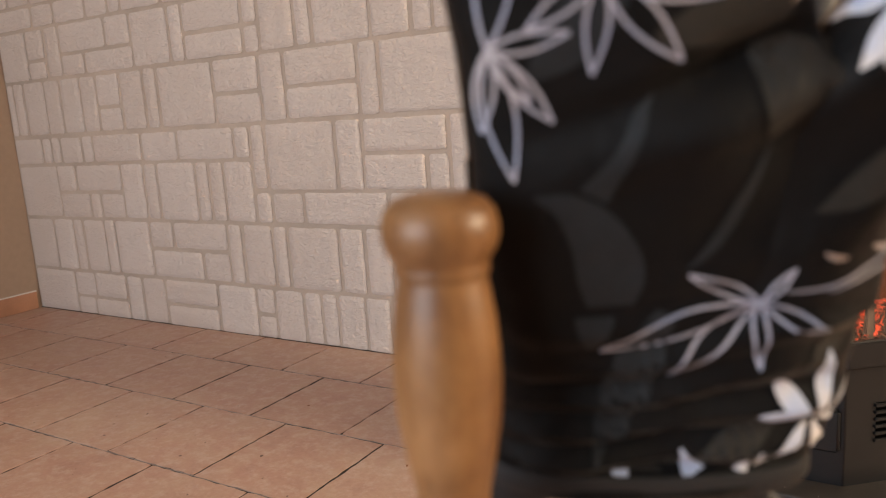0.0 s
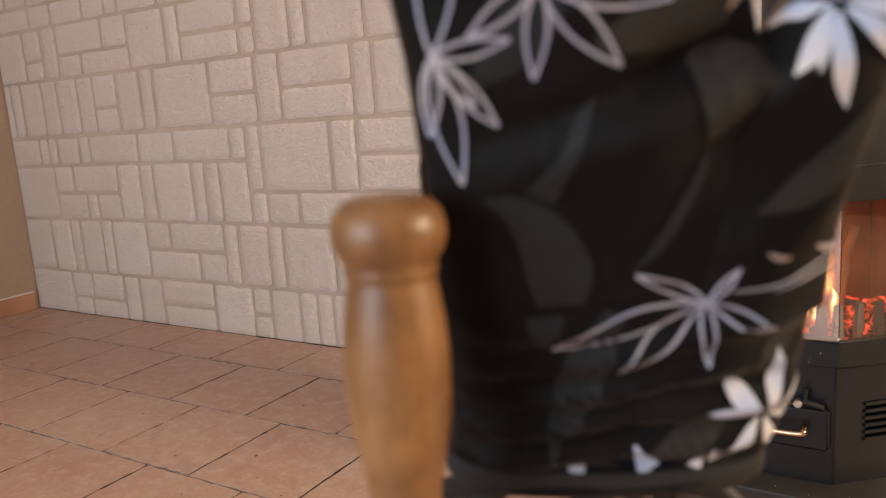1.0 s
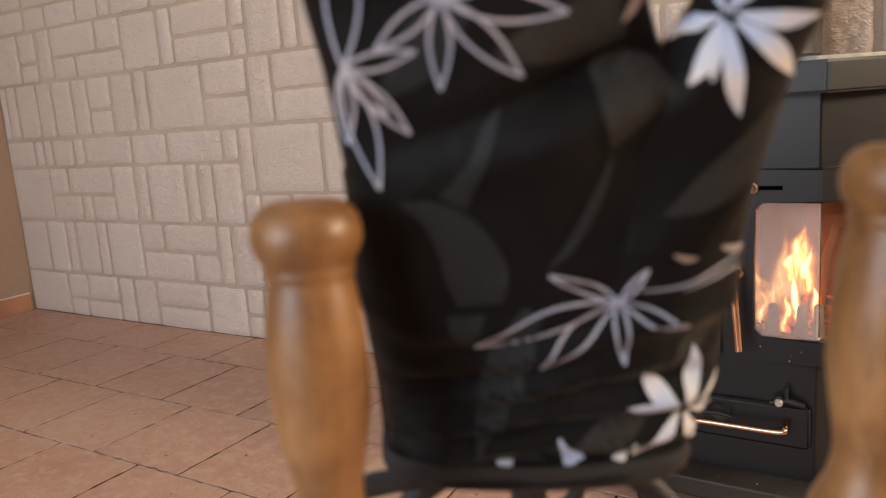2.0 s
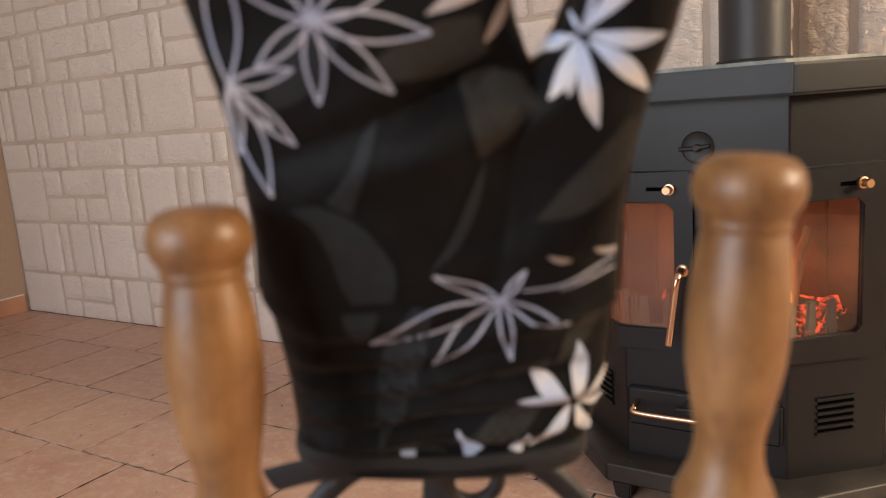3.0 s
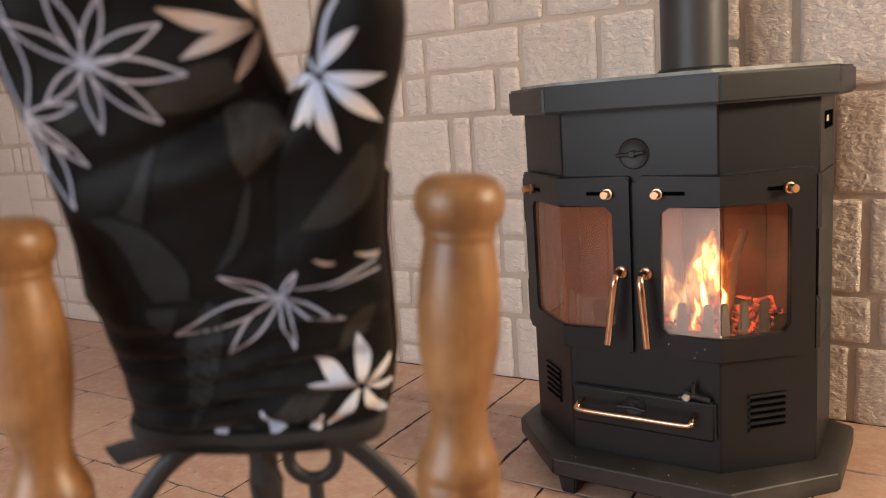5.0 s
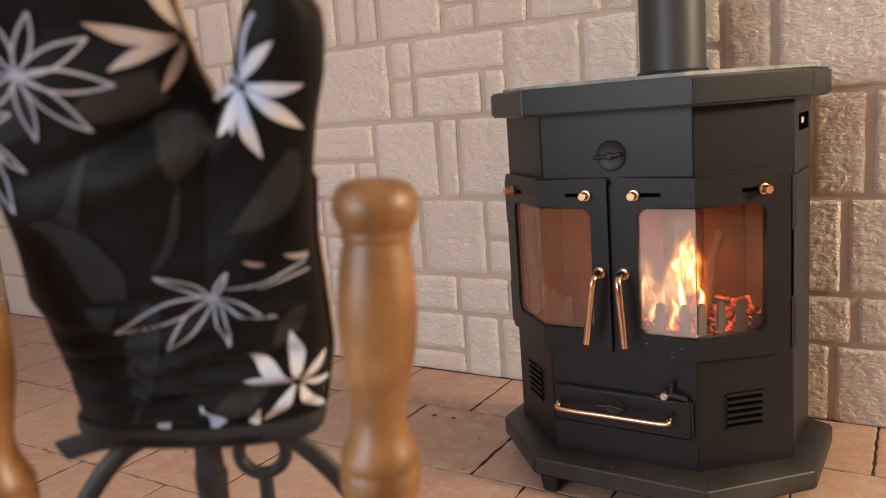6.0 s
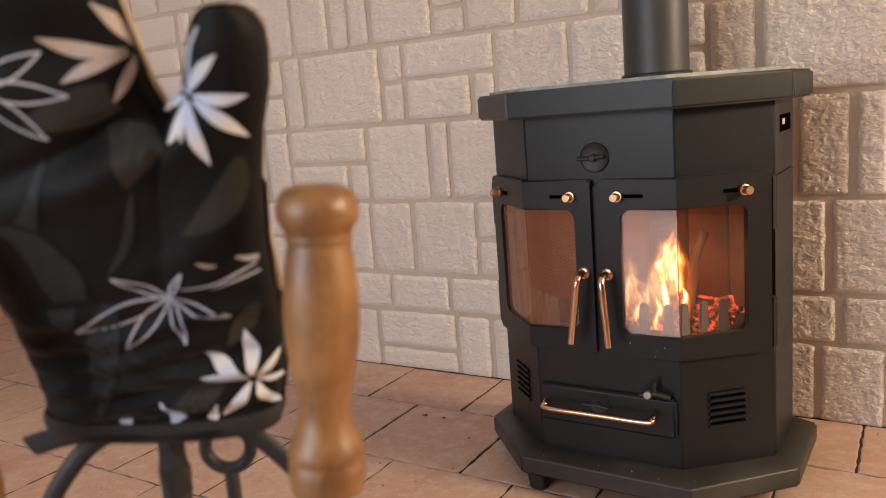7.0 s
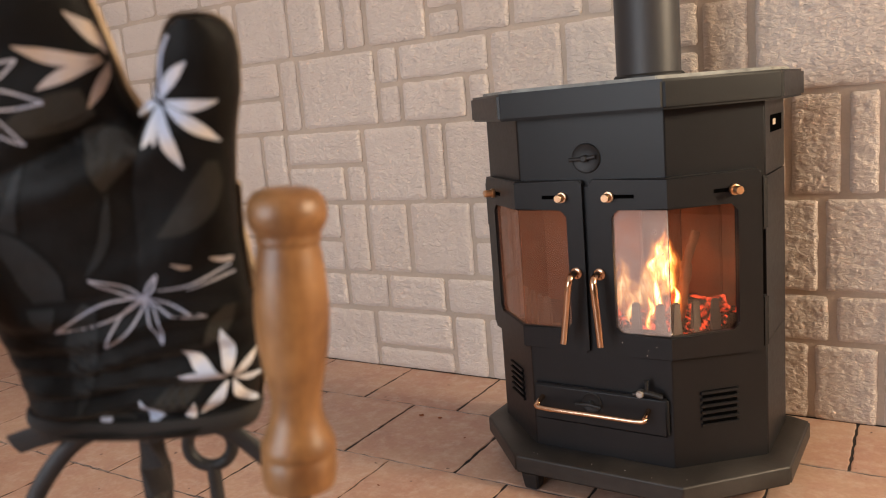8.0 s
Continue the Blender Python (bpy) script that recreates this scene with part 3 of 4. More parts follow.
for k, m in enumerate(BARS):
    bm = bmesh.new()
    prism(bm, [(-0.013, 0), (0.013, 0), (0.013, 0.012), (-0.013, 0.012)], 0.335, 0.424, [(-0.008, 0.002), (0.008, 0.002), (0.008, 0.010), (-0.008, 0.010)])
    soften(bm, 0.003)
    bmesh.ops.transform(bm, matrix=m, verts=bm.verts[:])
    part("grate_bar", bm, GRATE, stove, "ash-dusted cast fire bar" if k == 0 else "")
part("grate_rail", cube(-0.150, 0.150, 0.034, 0.044, 0.346, 0.366, 0.003), GRATE, stove)


def log_mesh(bm, a, b, r, seed, seg=14):
    line = [Vector(a).lerp(Vector(b), i / 12) for i in range(13)]
    tube(bm, line, r, seg=seg)
    for v in bm.verts:
        o = noise.noise_vector(v.co * 45 + Vector((seed, 0, 0))) * r * 0.28
        v.co += o
    return bm


logs = [((-0.10, 0.14, 0.372), (0.17, 0.20, 0.378), 0.026), ((-0.13, 0.22, 0.376), (0.12, 0.13, 0.40), 0.024), ((0.06, 0.19, 0.40), (0.20, 0.12, 0.386), 0.022), ((0.185, 0.160, 0.392), (0.218, 0.176, 0.396), 0.017)]
for i, (a, b, r) in enumerate(logs):
    lg = part("fire_log", log_mesh(bmesh.new(), a, b, r, i), EMBER, None, "", True, STOVE)
    tagged(lg, "charred log with glowing red embers on the grate", "log", "logs in the stove")
branch = log_mesh(bmesh.new(), (0.138, 0.12, 0.375), (0.148, 0.14, 0.49), 0.0110, 7)
log_mesh(branch, (0.148, 0.14, 0.485), (0.166, 0.152, 0.552), 0.0090, 8)
lg = part("fire_log", branch, BARK, None, "", True, STOVE)
tagged(lg, "thin upright branch leaning against the fire lining", "log", "logs in the stove")
rnd = random.Random(5)
bm = bmesh.new()
for i in range(240):
    c = Vector((rnd.uniform(0.0, 0.22), rnd.uniform(0.055, 0.26), rnd.uniform(0.348, 0.372)))
    r = rnd.uniform(0.004, 0.010)
    vs = bmesh.ops.create_icosphere(bm, subdivisions=1, radius=r, matrix=Matrix.Translation(c))["verts"]
    for v in vs:
        v.co += noise.noise_vector(v.co * 80) * r * 0.5
tagged(part("ember_bed", bm, EMBER, None, "", False, STOVE), "bed of glowing red coals in the stove", "embers", kind="stuff")


def flame(x, y, z, h, w, seed):
    """A tongue of flame: a flattened, waving, tapered body; the UV map runs across and up it."""
    bm = bmesh.new()
    uv = bm.loops.layers.uv.new("along")
    rings = []
    for i in range(21):
        t = i / 20
        r = w * (math.sin(math.pi * (0.14 + 0.86 * t)) ** 0.8) * (1 - 0.5 * t) + 0.0008
        o = noise.noise_vector(Vector((seed * 3.1, t * 2.4, 0.3))) * (0.010 + 0.03 * t) * (h / 0.16)
        ring = []
        for k in range(16):
            c = math.cos(2 * math.pi * k / 16)
            d = math.sin(2 * math.pi * k / 16)
            j = 1 + 0.35 * noise.noise(Vector((c * 1.3 + seed, d * 1.3, t * 4)))
            v = bm.verts.new((x + o.x + r * j * c, y + o.y * 0.5 + r * 0.35 * j * d, z + h * t))
            ring.append((v, (c * 0.5 + 0.5, t)))
        rings.append(ring)
    for a, b in zip(rings, rings[1:]):
        for k in range(16):
            corners = (a[k], a[(k + 1) % 16], b[(k + 1) % 16], b[k])
            f = bm.faces.new([v for v, _ in corners])
            for loop in f.loops:
                loop[uv].uv = next(q for v, q in corners if v == loop.vert)
    return bm


fire = thing("fire", "bright yellow orange log fire behind the stove glass", "fire", STOVE)
TONGUES = [(FLAME, 0.118, 0.10, 0.452, 0.120, 0.030), (FLAME, 0.106, 0.11, 0.450, 0.088, 0.036), (FLAME, 0.126, 0.09, 0.425, 0.105, 0.022), (FLAME, 0.114, 0.12, 0.445, 0.105, 0.042), (FLAME, 0.098, 0.10, 0.445, 0.075, 0.030), (FLAME, 0.092, 0.07, 0.352, 0.085, 0.016), (FLAME, 0.104, 0.08, 0.370, 0.120, 0.014),
           (FLAME, 0.020, 0.07, 0.385, 0.060, 0.012), (THINFLAME, 0.038, 0.11, 0.360, 0.130, 0.034), (THINFLAME, 0.020, 0.12, 0.370, 0.140, 0.030), (THINFLAME, 0.060, 0.10, 0.375, 0.130, 0.036), (THINFLAME, 0.084, 0.12, 0.380, 0.140, 0.036),
           (THINFLAME, 0.104, 0.11, 0.370, 0.150, 0.028), (THINFLAME, 0.045, 0.08, 0.355, 0.095, 0.020), (THINFLAME, 0.074, 0.14, 0.395, 0.150, 0.032), (FLAME, 0.136, 0.10, 0.375, 0.080, 0.013), (THINFLAME, 0.0, 0.14, 0.370, 0.120, 0.026)]
for i, (mat, x, y, z, h, w) in enumerate(TONGUES):
    part("flame", flame(x, y, z, h, w, i + 1.7), mat, fire, "", True)

# ---- hearth tool stand with the mitt ----
stand = thing("tool_stand", "black wrought iron fireside tool stand on the tiles", "tool stand", pose(0.269, 0.356, 0))
part("foot_plate", lathe([(0.125, 0.0), (0.128, 0.004), (0.124, 0.012), (0.03, 0.018), (0.012, 0.03)], 40), IRON, stand, "", True)
bm = bmesh.new()
post = [Vector((0, 0, 0.016 + i * 0.0185)) for i in range(44)]
tube(bm, post, 0.0105, 0.0072, seg=8, twist=34, up=(1, 0, 0))
part("post", bm, IRON, stand, "twisted iron post", True)
R = Vector((0.845, 0.535, 0))
for s in (-1, 1):
    pts = [Vector((0, 0, z)) + R * (s * a) for a, z in ((0.004, 0.650), (0.026, 0.655), (0.048, 0.648), (0.068, 0.630), (0.086, 0.604), (0.096, 0.570), (0.092, 0.545), (0.078, 0.538), (0.068, 0.550))]
    bm = tube(bmesh.new(), smooth_line(pts, 8), 0.0062, 0.0035, seg=10, up=(0.53, -0.84, 0.05))
    part("scroll_arm", bm, IRON, stand, "curved flat iron arm", True)
# poker with a ring top, hanging behind the post
poker = thing("poker", "black iron poker with a ring handle", "poker", pose(0.254, 0.414, 0))
ring = [Vector((0, 0, 0.613)) + (R * math.cos(a) + Vector((0, 0, 1)) * math.sin(a)) * 0.0165 for a in [2 * math.pi * i / 28 - math.pi / 2 for i in range(29)]]
part("ring", tube(bmesh.new(), ring, 0.0048, seg=10, up=(0.53, -0.84, 0)), IRON, poker, "", True)
part("rod", tube(bmesh.new(), [Vector((0, 0, 0.599)), Vector((0, 0, 0.58)), Vector((0, 0, 0.3)), Vector((0, 0, 0.018))], 0.0052, seg=10, up=(1, 0, 0)), IRON, poker, "", True)
HANDLE = [(0.004, 0.8062), (0.0115, 0.8058), (0.0160, 0.8040), (0.0190, 0.8005), (0.0203, 0.7955), (0.0203, 0.7915), (0.0192, 0.7875), (0.0170, 0.7840), (0.0162, 0.7822),
          (0.0166, 0.7808), (0.0166, 0.7790), (0.0156, 0.7778), (0.0157, 0.7762), (0.0166, 0.7720), (0.0180, 0.7620), (0.0190, 0.7500), (0.0192, 0.7400), (0.0185, 0.7260),
          (0.0162, 0.7120), (0.0142, 0.7020), (0.0131, 0.6950), (0.0133, 0.6890), (0.0148, 0.6820), (0.0176, 0.6755), (0.0196, 0.6705), (0.0199, 0.6670), (0.0190, 0.6655),
          (0.0189, 0.6645), (0.0199, 0.6630), (0.0199, 0.6530), (0.0188, 0.6470), (0.0150, 0.6450)]
for i, (x, y, dz, tilt) in enumerate(((0.2402, 0.2450, -0.0031, (-0.3, -0.7)), (0.4255, 0.3435, 0.003, (-1.5, -4.0)))):
    tool = thing("fire_tool", "fireside tool with a turned varnished wooden handle", "fire tool", pose(x, y, 0) , "wood-handled fire tools")
    turn = pose(0, 0, 0.8, tilt[0], tilt[1] * -1, 0) @ pose(0, 0, -0.8 + dz)
    part("handle", lathe(HANDLE[::-1], 48), WOOD, tool, "turned varnished wooden handle", True, turn)
    rod = [Vector((0, 0, 0.648)), Vector((0, 0, 0.60)), Vector((0, 0, 0.3)), Vector((0, 0, 0.004))]
    part("rod", tube(bmesh.new(), rod, 0.006, seg=10, up=(1, 0, 0)), IRON, tool, "", True, turn)
    part("tip", cube(-0.022, 0.022, -0.012, 0.012, 0.004, 0.05, 0.004), IRON, tool, "", False, turn)

# crumbs of bark on the floor before the stove
for i, (x, y, r) in enumerate(((-0.49, 1.745, 0.006), (-0.43, 1.748, 0.005), (-0.30, 1.66, 0.003), (-0.62, 1.40, 0.004), (-0.36, 1.36, 0.003), (-1.10, 1.60, 0.003))):
    bm = bmesh.new()
    bmesh.ops.create_icosphere(bm, subdivisions=1, radius=r, matrix=Matrix.Diagonal((1.5, 0.8, 0.45, 1)))
    for v in bm.verts:
        v.co += noise.noise_vector(v.co * 300 + Vector((i, 0, 0))) * r * 0.4
    tagged(part("bark_crumb", bm, BARK, None, "", False, pose(x, y, r * 0.42, 0, 0, 40 * i)), "small dark crumb of bark on the tiles", "crumb", "bark crumbs on the floor")

# oven mitt pulled over the post: local x across, y away from the viewer, z up along the mitt
NRM = Vector((-0.48894, 0.81690, 0.30596)).normalized()
RGT = Vector((0.85785, 0.51391, 0)).normalized()
UPV = RGT.cross(NRM)
MITT = Matrix(((RGT.x, NRM.x, UPV.x, 0.328), (RGT.y, NRM.y, UPV.y, 0.316), (RGT.z, NRM.z, UPV.z, 0.774), (0, 0, 0, 1)))
# height, left edge, right edge, half thickness
HAND = [(-0.122, -0.0975, 0.0445, 0.024), (-0.100, -0.0965, 0.0510, 0.026), (-0.076, -0.0965, 0.0560, 0.028), (-0.037, -0.0985, 0.0575, 0.027), (-0.026, -0.1030, 0.0575, 0.028), (-0.012, -0.1010, 0.0575, 0.028), (0.006, -0.0985, 0.0570, 0.026),
        (0.030, -0.0990, 0.0510, 0.026), (0.060, -0.1010, 0.0330, 0.025), (0.072, -0.1020, 0.0205, 0.025), (0.088, -0.1045, 0.0155, 0.0245), (0.110, -0.1075, 0.0135, 0.024), (0.140, -0.1065, 0.0095, 0.023),
        (0.170, -0.0990, 0.0060, 0.021), (0.195, -0.0840, -0.0050, 0.017), (0.207, -0.0690, -0.0180, 0.011), (0.211, -0.0500, -0.0250, 0.004)]
THUMB = [(-0.035, -0.030, 0.0585, 0.018), (0.0, -0.016, 0.0590, 0.022), (0.035, -0.003, 0.0635, 0.024), (0.060, 0.017, 0.0690, 0.024), (0.083, 0.0325, 0.0765, 0.023), (0.100, 0.0390, 0.0795, 0.022),
         (0.111, 0.0435, 0.0798, 0.020), (0.118, 0.0485, 0.0775, 0.016), (0.1230, 0.0545, 0.0730, 0.010), (0.1250, 0.0605, 0.0685, 0.003)]


def fold(a, b):
    """Soft creases across the cloth."""
    low = max(0.0, min(1.0, (0.0 - b) / 0.09))
    c = 0.0036 * low * math.sin(b * 330 + 9 * noise.noise(Vector((a * 14, b * 9, 1.0))))
    c += 0.0062 * noise.noise(Vector((a * 22, b * 30, 4.0)))
    c += 0.0100 * math.exp(-((b - 0.060 - 0.33 * (a + 0.031)) / 0.0075) ** 2) * max(0, 1 - abs(a + 0.015) / 0.075)
    c -= 0.0045 * math.exp(-((b - 0.041 - 0.33 * (a + 0.031)) / 0.009) ** 2) * max(0, 1 - abs(a + 0.015) / 0.075)
    return c


def front_of(table, a, b):
    l, r, th = lerp_table(table, b)
    m, h = (l + r) / 2, (r - l) / 2
    u = (a - m) / max(h, 1e-5)
    if abs(u) > 0.995:
        u = 0.995 if u > 0 else -0.995
    return th - th * (1 - u * u) ** 0.30


def skin(table, a, b):
    l, r, _ = lerp_table(table, b)
    u = max(-0.995, min(0.995, (2 * a - l - r) / max(r - l, 1e-5)))
    return front_of(table, a, b) + fold(a, b) * (1 - abs(u) ** 6)


def surface(a, b):
    """Depth of the cloth's front at a point of the mitt."""
    found = []
    for table in (HAND, THUMB):
        if table[0][0] <= b <= table[-1][0]:
            l, r, _ = lerp_table(table, b)
            if l < a < r:
                found.append(skin(table, a, b))
    return min(found) if found else skin(HAND, a, b)


def loft(bm, table, back, rows=120, cols=48):
    grid = []
    for i in range(rows + 1):
        b = table[0][0] + (table[-1][0] - table[0][0]) * (1 - (1 - i / rows) ** 1.35)
        l, r, th = lerp_table(table, b)
        m, h = (l + r) / 2, (r - l) / 2
        row = []
        for k in range(cols + 1):
            ang = math.pi * k / cols
            lap = 0.0024 if b < 0.03 else 0.0012 if table is HAND or k < cols / 2 else 0.0002
            u = -math.cos(ang)
            a = m + h * u
            d = th * max(0.0, 1 - u * u) ** 0.30
            y = (th + d * (0.4 if table is THUMB else 1) if back else th - d) + fold(a, b) * (1 - abs(u) ** 6)
            row.append(bm.verts.new((m + (h + (lap if back else 0)) * u, y, b + (0.0018 * i / rows if back else 0))))
        grid.append(row)
    for p, q in zip(grid, grid[1:]):
        for k in range(cols):
            bm.faces.new((p[k], p[k + 1], q[k + 1], q[k]))


mitt = thing("oven_mitt", "black floral cotton oven mitt pulled over the tool stand", "oven mitt", MITT)
bm = bmesh.new()
loft(bm, HAND, False)
loft(bm, THUMB, False, 70, 32)
part("front_panel", bm, FABRIC, mitt, "black cotton with grey petal shapes", True)
bm = bmesh.new()
loft(bm, HAND, True)
loft(bm, THUMB, True, 70, 32)
part("back_panel", bm, LINING, mitt, "cream cotton back", True)
# hem tape round the opening
rim = []
for i in range(49):
    ang = 2 * math.pi * i / 48
    u, v = -math.cos(ang), -math.sin(ang)
    rim.append(Vector((-0.0266 + 0.0710 * u, 0.0245 + 0.0255 * math.copysign(abs(v) ** 0.55, v), -0.117 - 0.004 * u)))
part("hem_tape", tube(bmesh.new(), rim, 0.0030, 0.0072, seg=10, up=(0, 0, 1)), BIND, mitt, "black hem tape", True)
strap = [Vector((-0.064, 0.006, -0.117)), Vector((-0.087, 0.010, -0.1225)), Vector((-0.102, 0.014, -0.1285)), Vector((-0.117, 0.017, -0.1350))]
part("hanging_loop", tube(bmesh.new(), strap, 0.0015, 0.0078, seg=8, up=(0, 0, 1)), BIND, mitt, "black tape loop")


def ribbon(bm, line, widths, lift=0.0009):
    """A printed stroke laid on the cloth along a line of (x, z) points."""
    rows = []
    for i, p in enumerate(line):
        d = line[min(i + 1, len(line) - 1)] - line[max(i - 1, 0)]
        q = Vector((-d.y, d.x)).normalized()
        w = widths[i]
        row = []
        for k in (-1, -0.5, 0, 0.5, 1):
            a, b = p.x + q.x * w * k, p.y + q.y * w * k
            row.append(bm.verts.new((a, surface(a, b) - lift, b)))
        rows.append(row)
    for a, b in zip(rows, rows[1:]):
        for k in range(4):
            bm.faces.new((a[k], a[k + 1], b[k + 1], b[k]))


def petal_line(c, tip, bend, n=9):
    c, tip = Vector(c), Vector(tip)
    d = tip - c
    q = Vector((-d.y, d.x)) * bend
    return [c + d * (i / n) + q * math.sin(math.pi * i / n) for i in range(n + 1)]


def solid_flower(mat, c, tips, label, wide=0.15):
    bm = bmesh.new()
    for i, t in enumerate(tips):
        size = (Vector(t) - Vector(c)).length
        line = petal_line(Vector(c).lerp(Vector(t), 0.10), t, 0.05 if i % 2 else -0.05, 10)
        ribbon(bm, line, [size * wide * (math.sin(math.pi * min(1, 0.05 + 0.95 * k / 10) ** 1.1)) + 0.0002 for k in range(11)], 0.0010 + 0.00008 * i)
    part("printed_flower", bm, mat, mitt, label)


def line_flower(c, tips, label, wide=0.16, stroke=0.00064):
    bm = bmesh.new()
    for i, t in enumerate(tips):
        size = (Vector(t) - Vector(c)).length
        for s in (-1, 1):
            d = (Vector(t) - Vector(c))
            q = Vector((-d.y, d.x)).normalized()
            line = [Vector(c) + d * (k / 12) + q * s * size * wide * math.sin(math.pi * (k / 12) ** 0.9) for k in range(13)]
            ribbon(bm, line, [stroke] * 13, 0.0010 + 0.00005 * i)
    part("printed_flower", bm, INK, mitt, label)


line_flower((-0.058, 0.0985), [(-0.0225, 0.112), (-0.0155, 0.0905), (-0.031, 0.070), (-0.0595, 0.067), (-0.081, 0.082), (-0.087, 0.119), (-0.065, 0.132), (-0.044, 0.1255)], "grey outlined flower print", 0.115)
line_flower((-0.093, 0.076), [(-0.067, 0.081), (-0.0715, 0.0505), (-0.085, 0.029), (-0.0955, 0.046), (-0.0865, 0.129), (-0.079, 0.058)], "grey outlined flower print", 0.11)
solid_flower(ROSE, (0.0167, 0.106), [(0.004, 0.1315), (-0.0228, 0.1185), (-0.0170, 0.0970), (0.0036, 0.0846)], "rosy white flower print", 0.085)
solid_flower(PETAL, (0.0392, 0.0852), [(0.0335, 0.0640), (0.0600, 0.1053), (0.0695, 0.0837), (0.0652, 0.0615), (0.0450, 0.0507), (0.0262, 0.0630), (0.0225, 0.0750), (0.0360, 0.0920)], "bluish white flower print", 0.098)
line_flower((0.0055, -0.023), [(-0.0533, -0.0435), (-0.0265, -0.055), (0.0085, -0.053), (0.0355, -0.040), (0.016, -0.0085), (-0.0225, -0.009)], "grey outlined flower print", 0.088)
solid_flower(PETAL, (0.0385, -0.087), [(0.0397, -0.0523), (0.0170, -0.060), (0.0110, -0.0775), (0.0155, -0.1105), (0.0485, -0.1125), (0.0545, -0.0940), (0.0550, -0.0725)], "white flower print at the hem", 0.118)


def stroke(name, mat, points, widths, lift=0.0009, steps=5):
    """A printed shape along a soft line of (x, z) points, its half widths given point by point."""
    line = smooth_line([(a, b, 0) for a, b in points], steps)
    bm = bmesh.new()
    ribbon(bm, line, [v.x for v in smooth_line([(max(w, 0.0002), 0, 0) for w in widths], steps)], lift)
    return part(name, bm, mat, mitt)


for a, b, w0, w1 in (((-0.0180, -0.0953), (-0.0105, -0.1115), 0.0006, 0.0052), ((0.0160, -0.0979), (0.0092, -0.1120), 0.0005, 0.0034), ((-0.0460, -0.1078), (-0.0390, -0.1095), 0.0012, 0.0019)):
    stroke("printed_petal", PETAL, [a, b], [w0, w1])
stroke("printed_petal", ROSE, [(0.0255, -0.0030), (0.0305, -0.0056), (0.0352, -0.0064)], [0.0005, 0.0013, 0.0006])
stroke("printed_line", INK, [(0.014, -0.0178), (0.026, -0.0172), (0.036, -0.0160), (0.0545, -0.0105)], [0.0003, 0.0005, 0.0006, 0.0007])
stroke("printed_line", INK, [(0.030, -0.0195), (0.043, -0.0175), (0.0555, -0.0155)], [0.0003, 0.0005, 0.0006])
stroke("printed_petal", ROSE, [(0.0455, -0.0035), (0.0510, -0.0065), (0.0560, -0.0075)], [0.0006, 0.0016, 0.0016])
stroke("printed_line", INK, [(0.0400, 0.0850), (0.0435, 0.0990), (0.0470, 0.1090), (0.0530, 0.1175)], [0.0010, 0.0011, 0.0011, 0.0008])
# large dim leaves in the cloth's ground
for mat, points, widths in (
        (ASH, [(-0.0382, 0.0594), (-0.0430, 0.0516), (-0.0474, 0.0414), (-0.0525, 0.0326), (-0.0580, 0.0240)], [0.2, 2.4, 3.0, 4.2, 6.0]),
        (ASH, [(-0.0785, 0.0235), (-0.0655, 0.0190), (-0.0555, 0.0065), (-0.0505, -0.0085), (-0.0500, -0.0225)], [0.4, 6.5, 10.5, 12.5, 9.0]),
        (ASH, [(-0.0560, -0.0265), (-0.0565, -0.0340), (-0.0570, -0.0420)], [8.0, 6.0, 1.5]),
        (ASH, [(-0.0285, -0.0270), (-0.0360, -0.0420), (-0.0425, -0.0615), (-0.0490, -0.0830), (-0.0545, -0.1000)], [4.0, 8.5, 9.0, 6.0, 0.6]),
        (UMBER, [(0.0110, 0.0725), (0.0088, 0.0660), (0.0058, 0.0570), (0.0030, 0.0495), (0.0, 0.0415)], [6.0, 15.5, 11.0, 6.0, 0.4]),
        (ASH, [(0.0015, 0.0400), (-0.0030, 0.0260), (-0.0085, 0.0120), (-0.0150, 0.0020), (-0.0235, -0.0070)], [0.3, 2.2, 2.7, 2.2, 0.4]),
        (UMBER, [(0.0590, 0.0520), (0.0540, 0.0400), (0.0460, 0.0280), (0.0340, 0.0190), (0.0210, 0.0125)], [2.5, 7.0, 8.5, 6.0, 0.4]),
        (ASH, [(-0.0796, 0.0654), (-0.0700, 0.0760), (-0.0597, 0.0875), (-0.0490, 0.0960)], [1.5, 8.5, 9.0, 2.5]),
        (UMBER, [(-0.0400, 0.0776), (-0.0260, 0.0810), (-0.0100, 0.0845), (0.0040, 0.0880)], [2.5, 7.5, 10.0, 7.0]),
        (UMBER, [(-0.0241, -0.1075), (-0.0080, -0.1020), (0.0140, -0.0883), (0.0260, -0.0800)], [0.4, 5.5, 6.5, 1.5]),
        (UMBER, [(-0.0579, -0.1084), (-0.0410, -0.1040), (-0.0241, -0.1100)], [0.4, 4.6, 0.4]),
        (UMBER, [(0.0300, -0.0600), (0.0400, -0.0490), (0.0490, -0.0360)], [1.5, 6.0, 2.5]),
        (ASH, [(-0.0100, 0.1450), (-0.0350, 0.1620), (-0.0600, 0.1800)], [0.4, 12.0, 0.4])):
    stroke("printed_leaf", mat, points, [w / 1000 for w in widths], 0.0006)

# ---- stones of the feature wall ----
rs = random.Random(11)


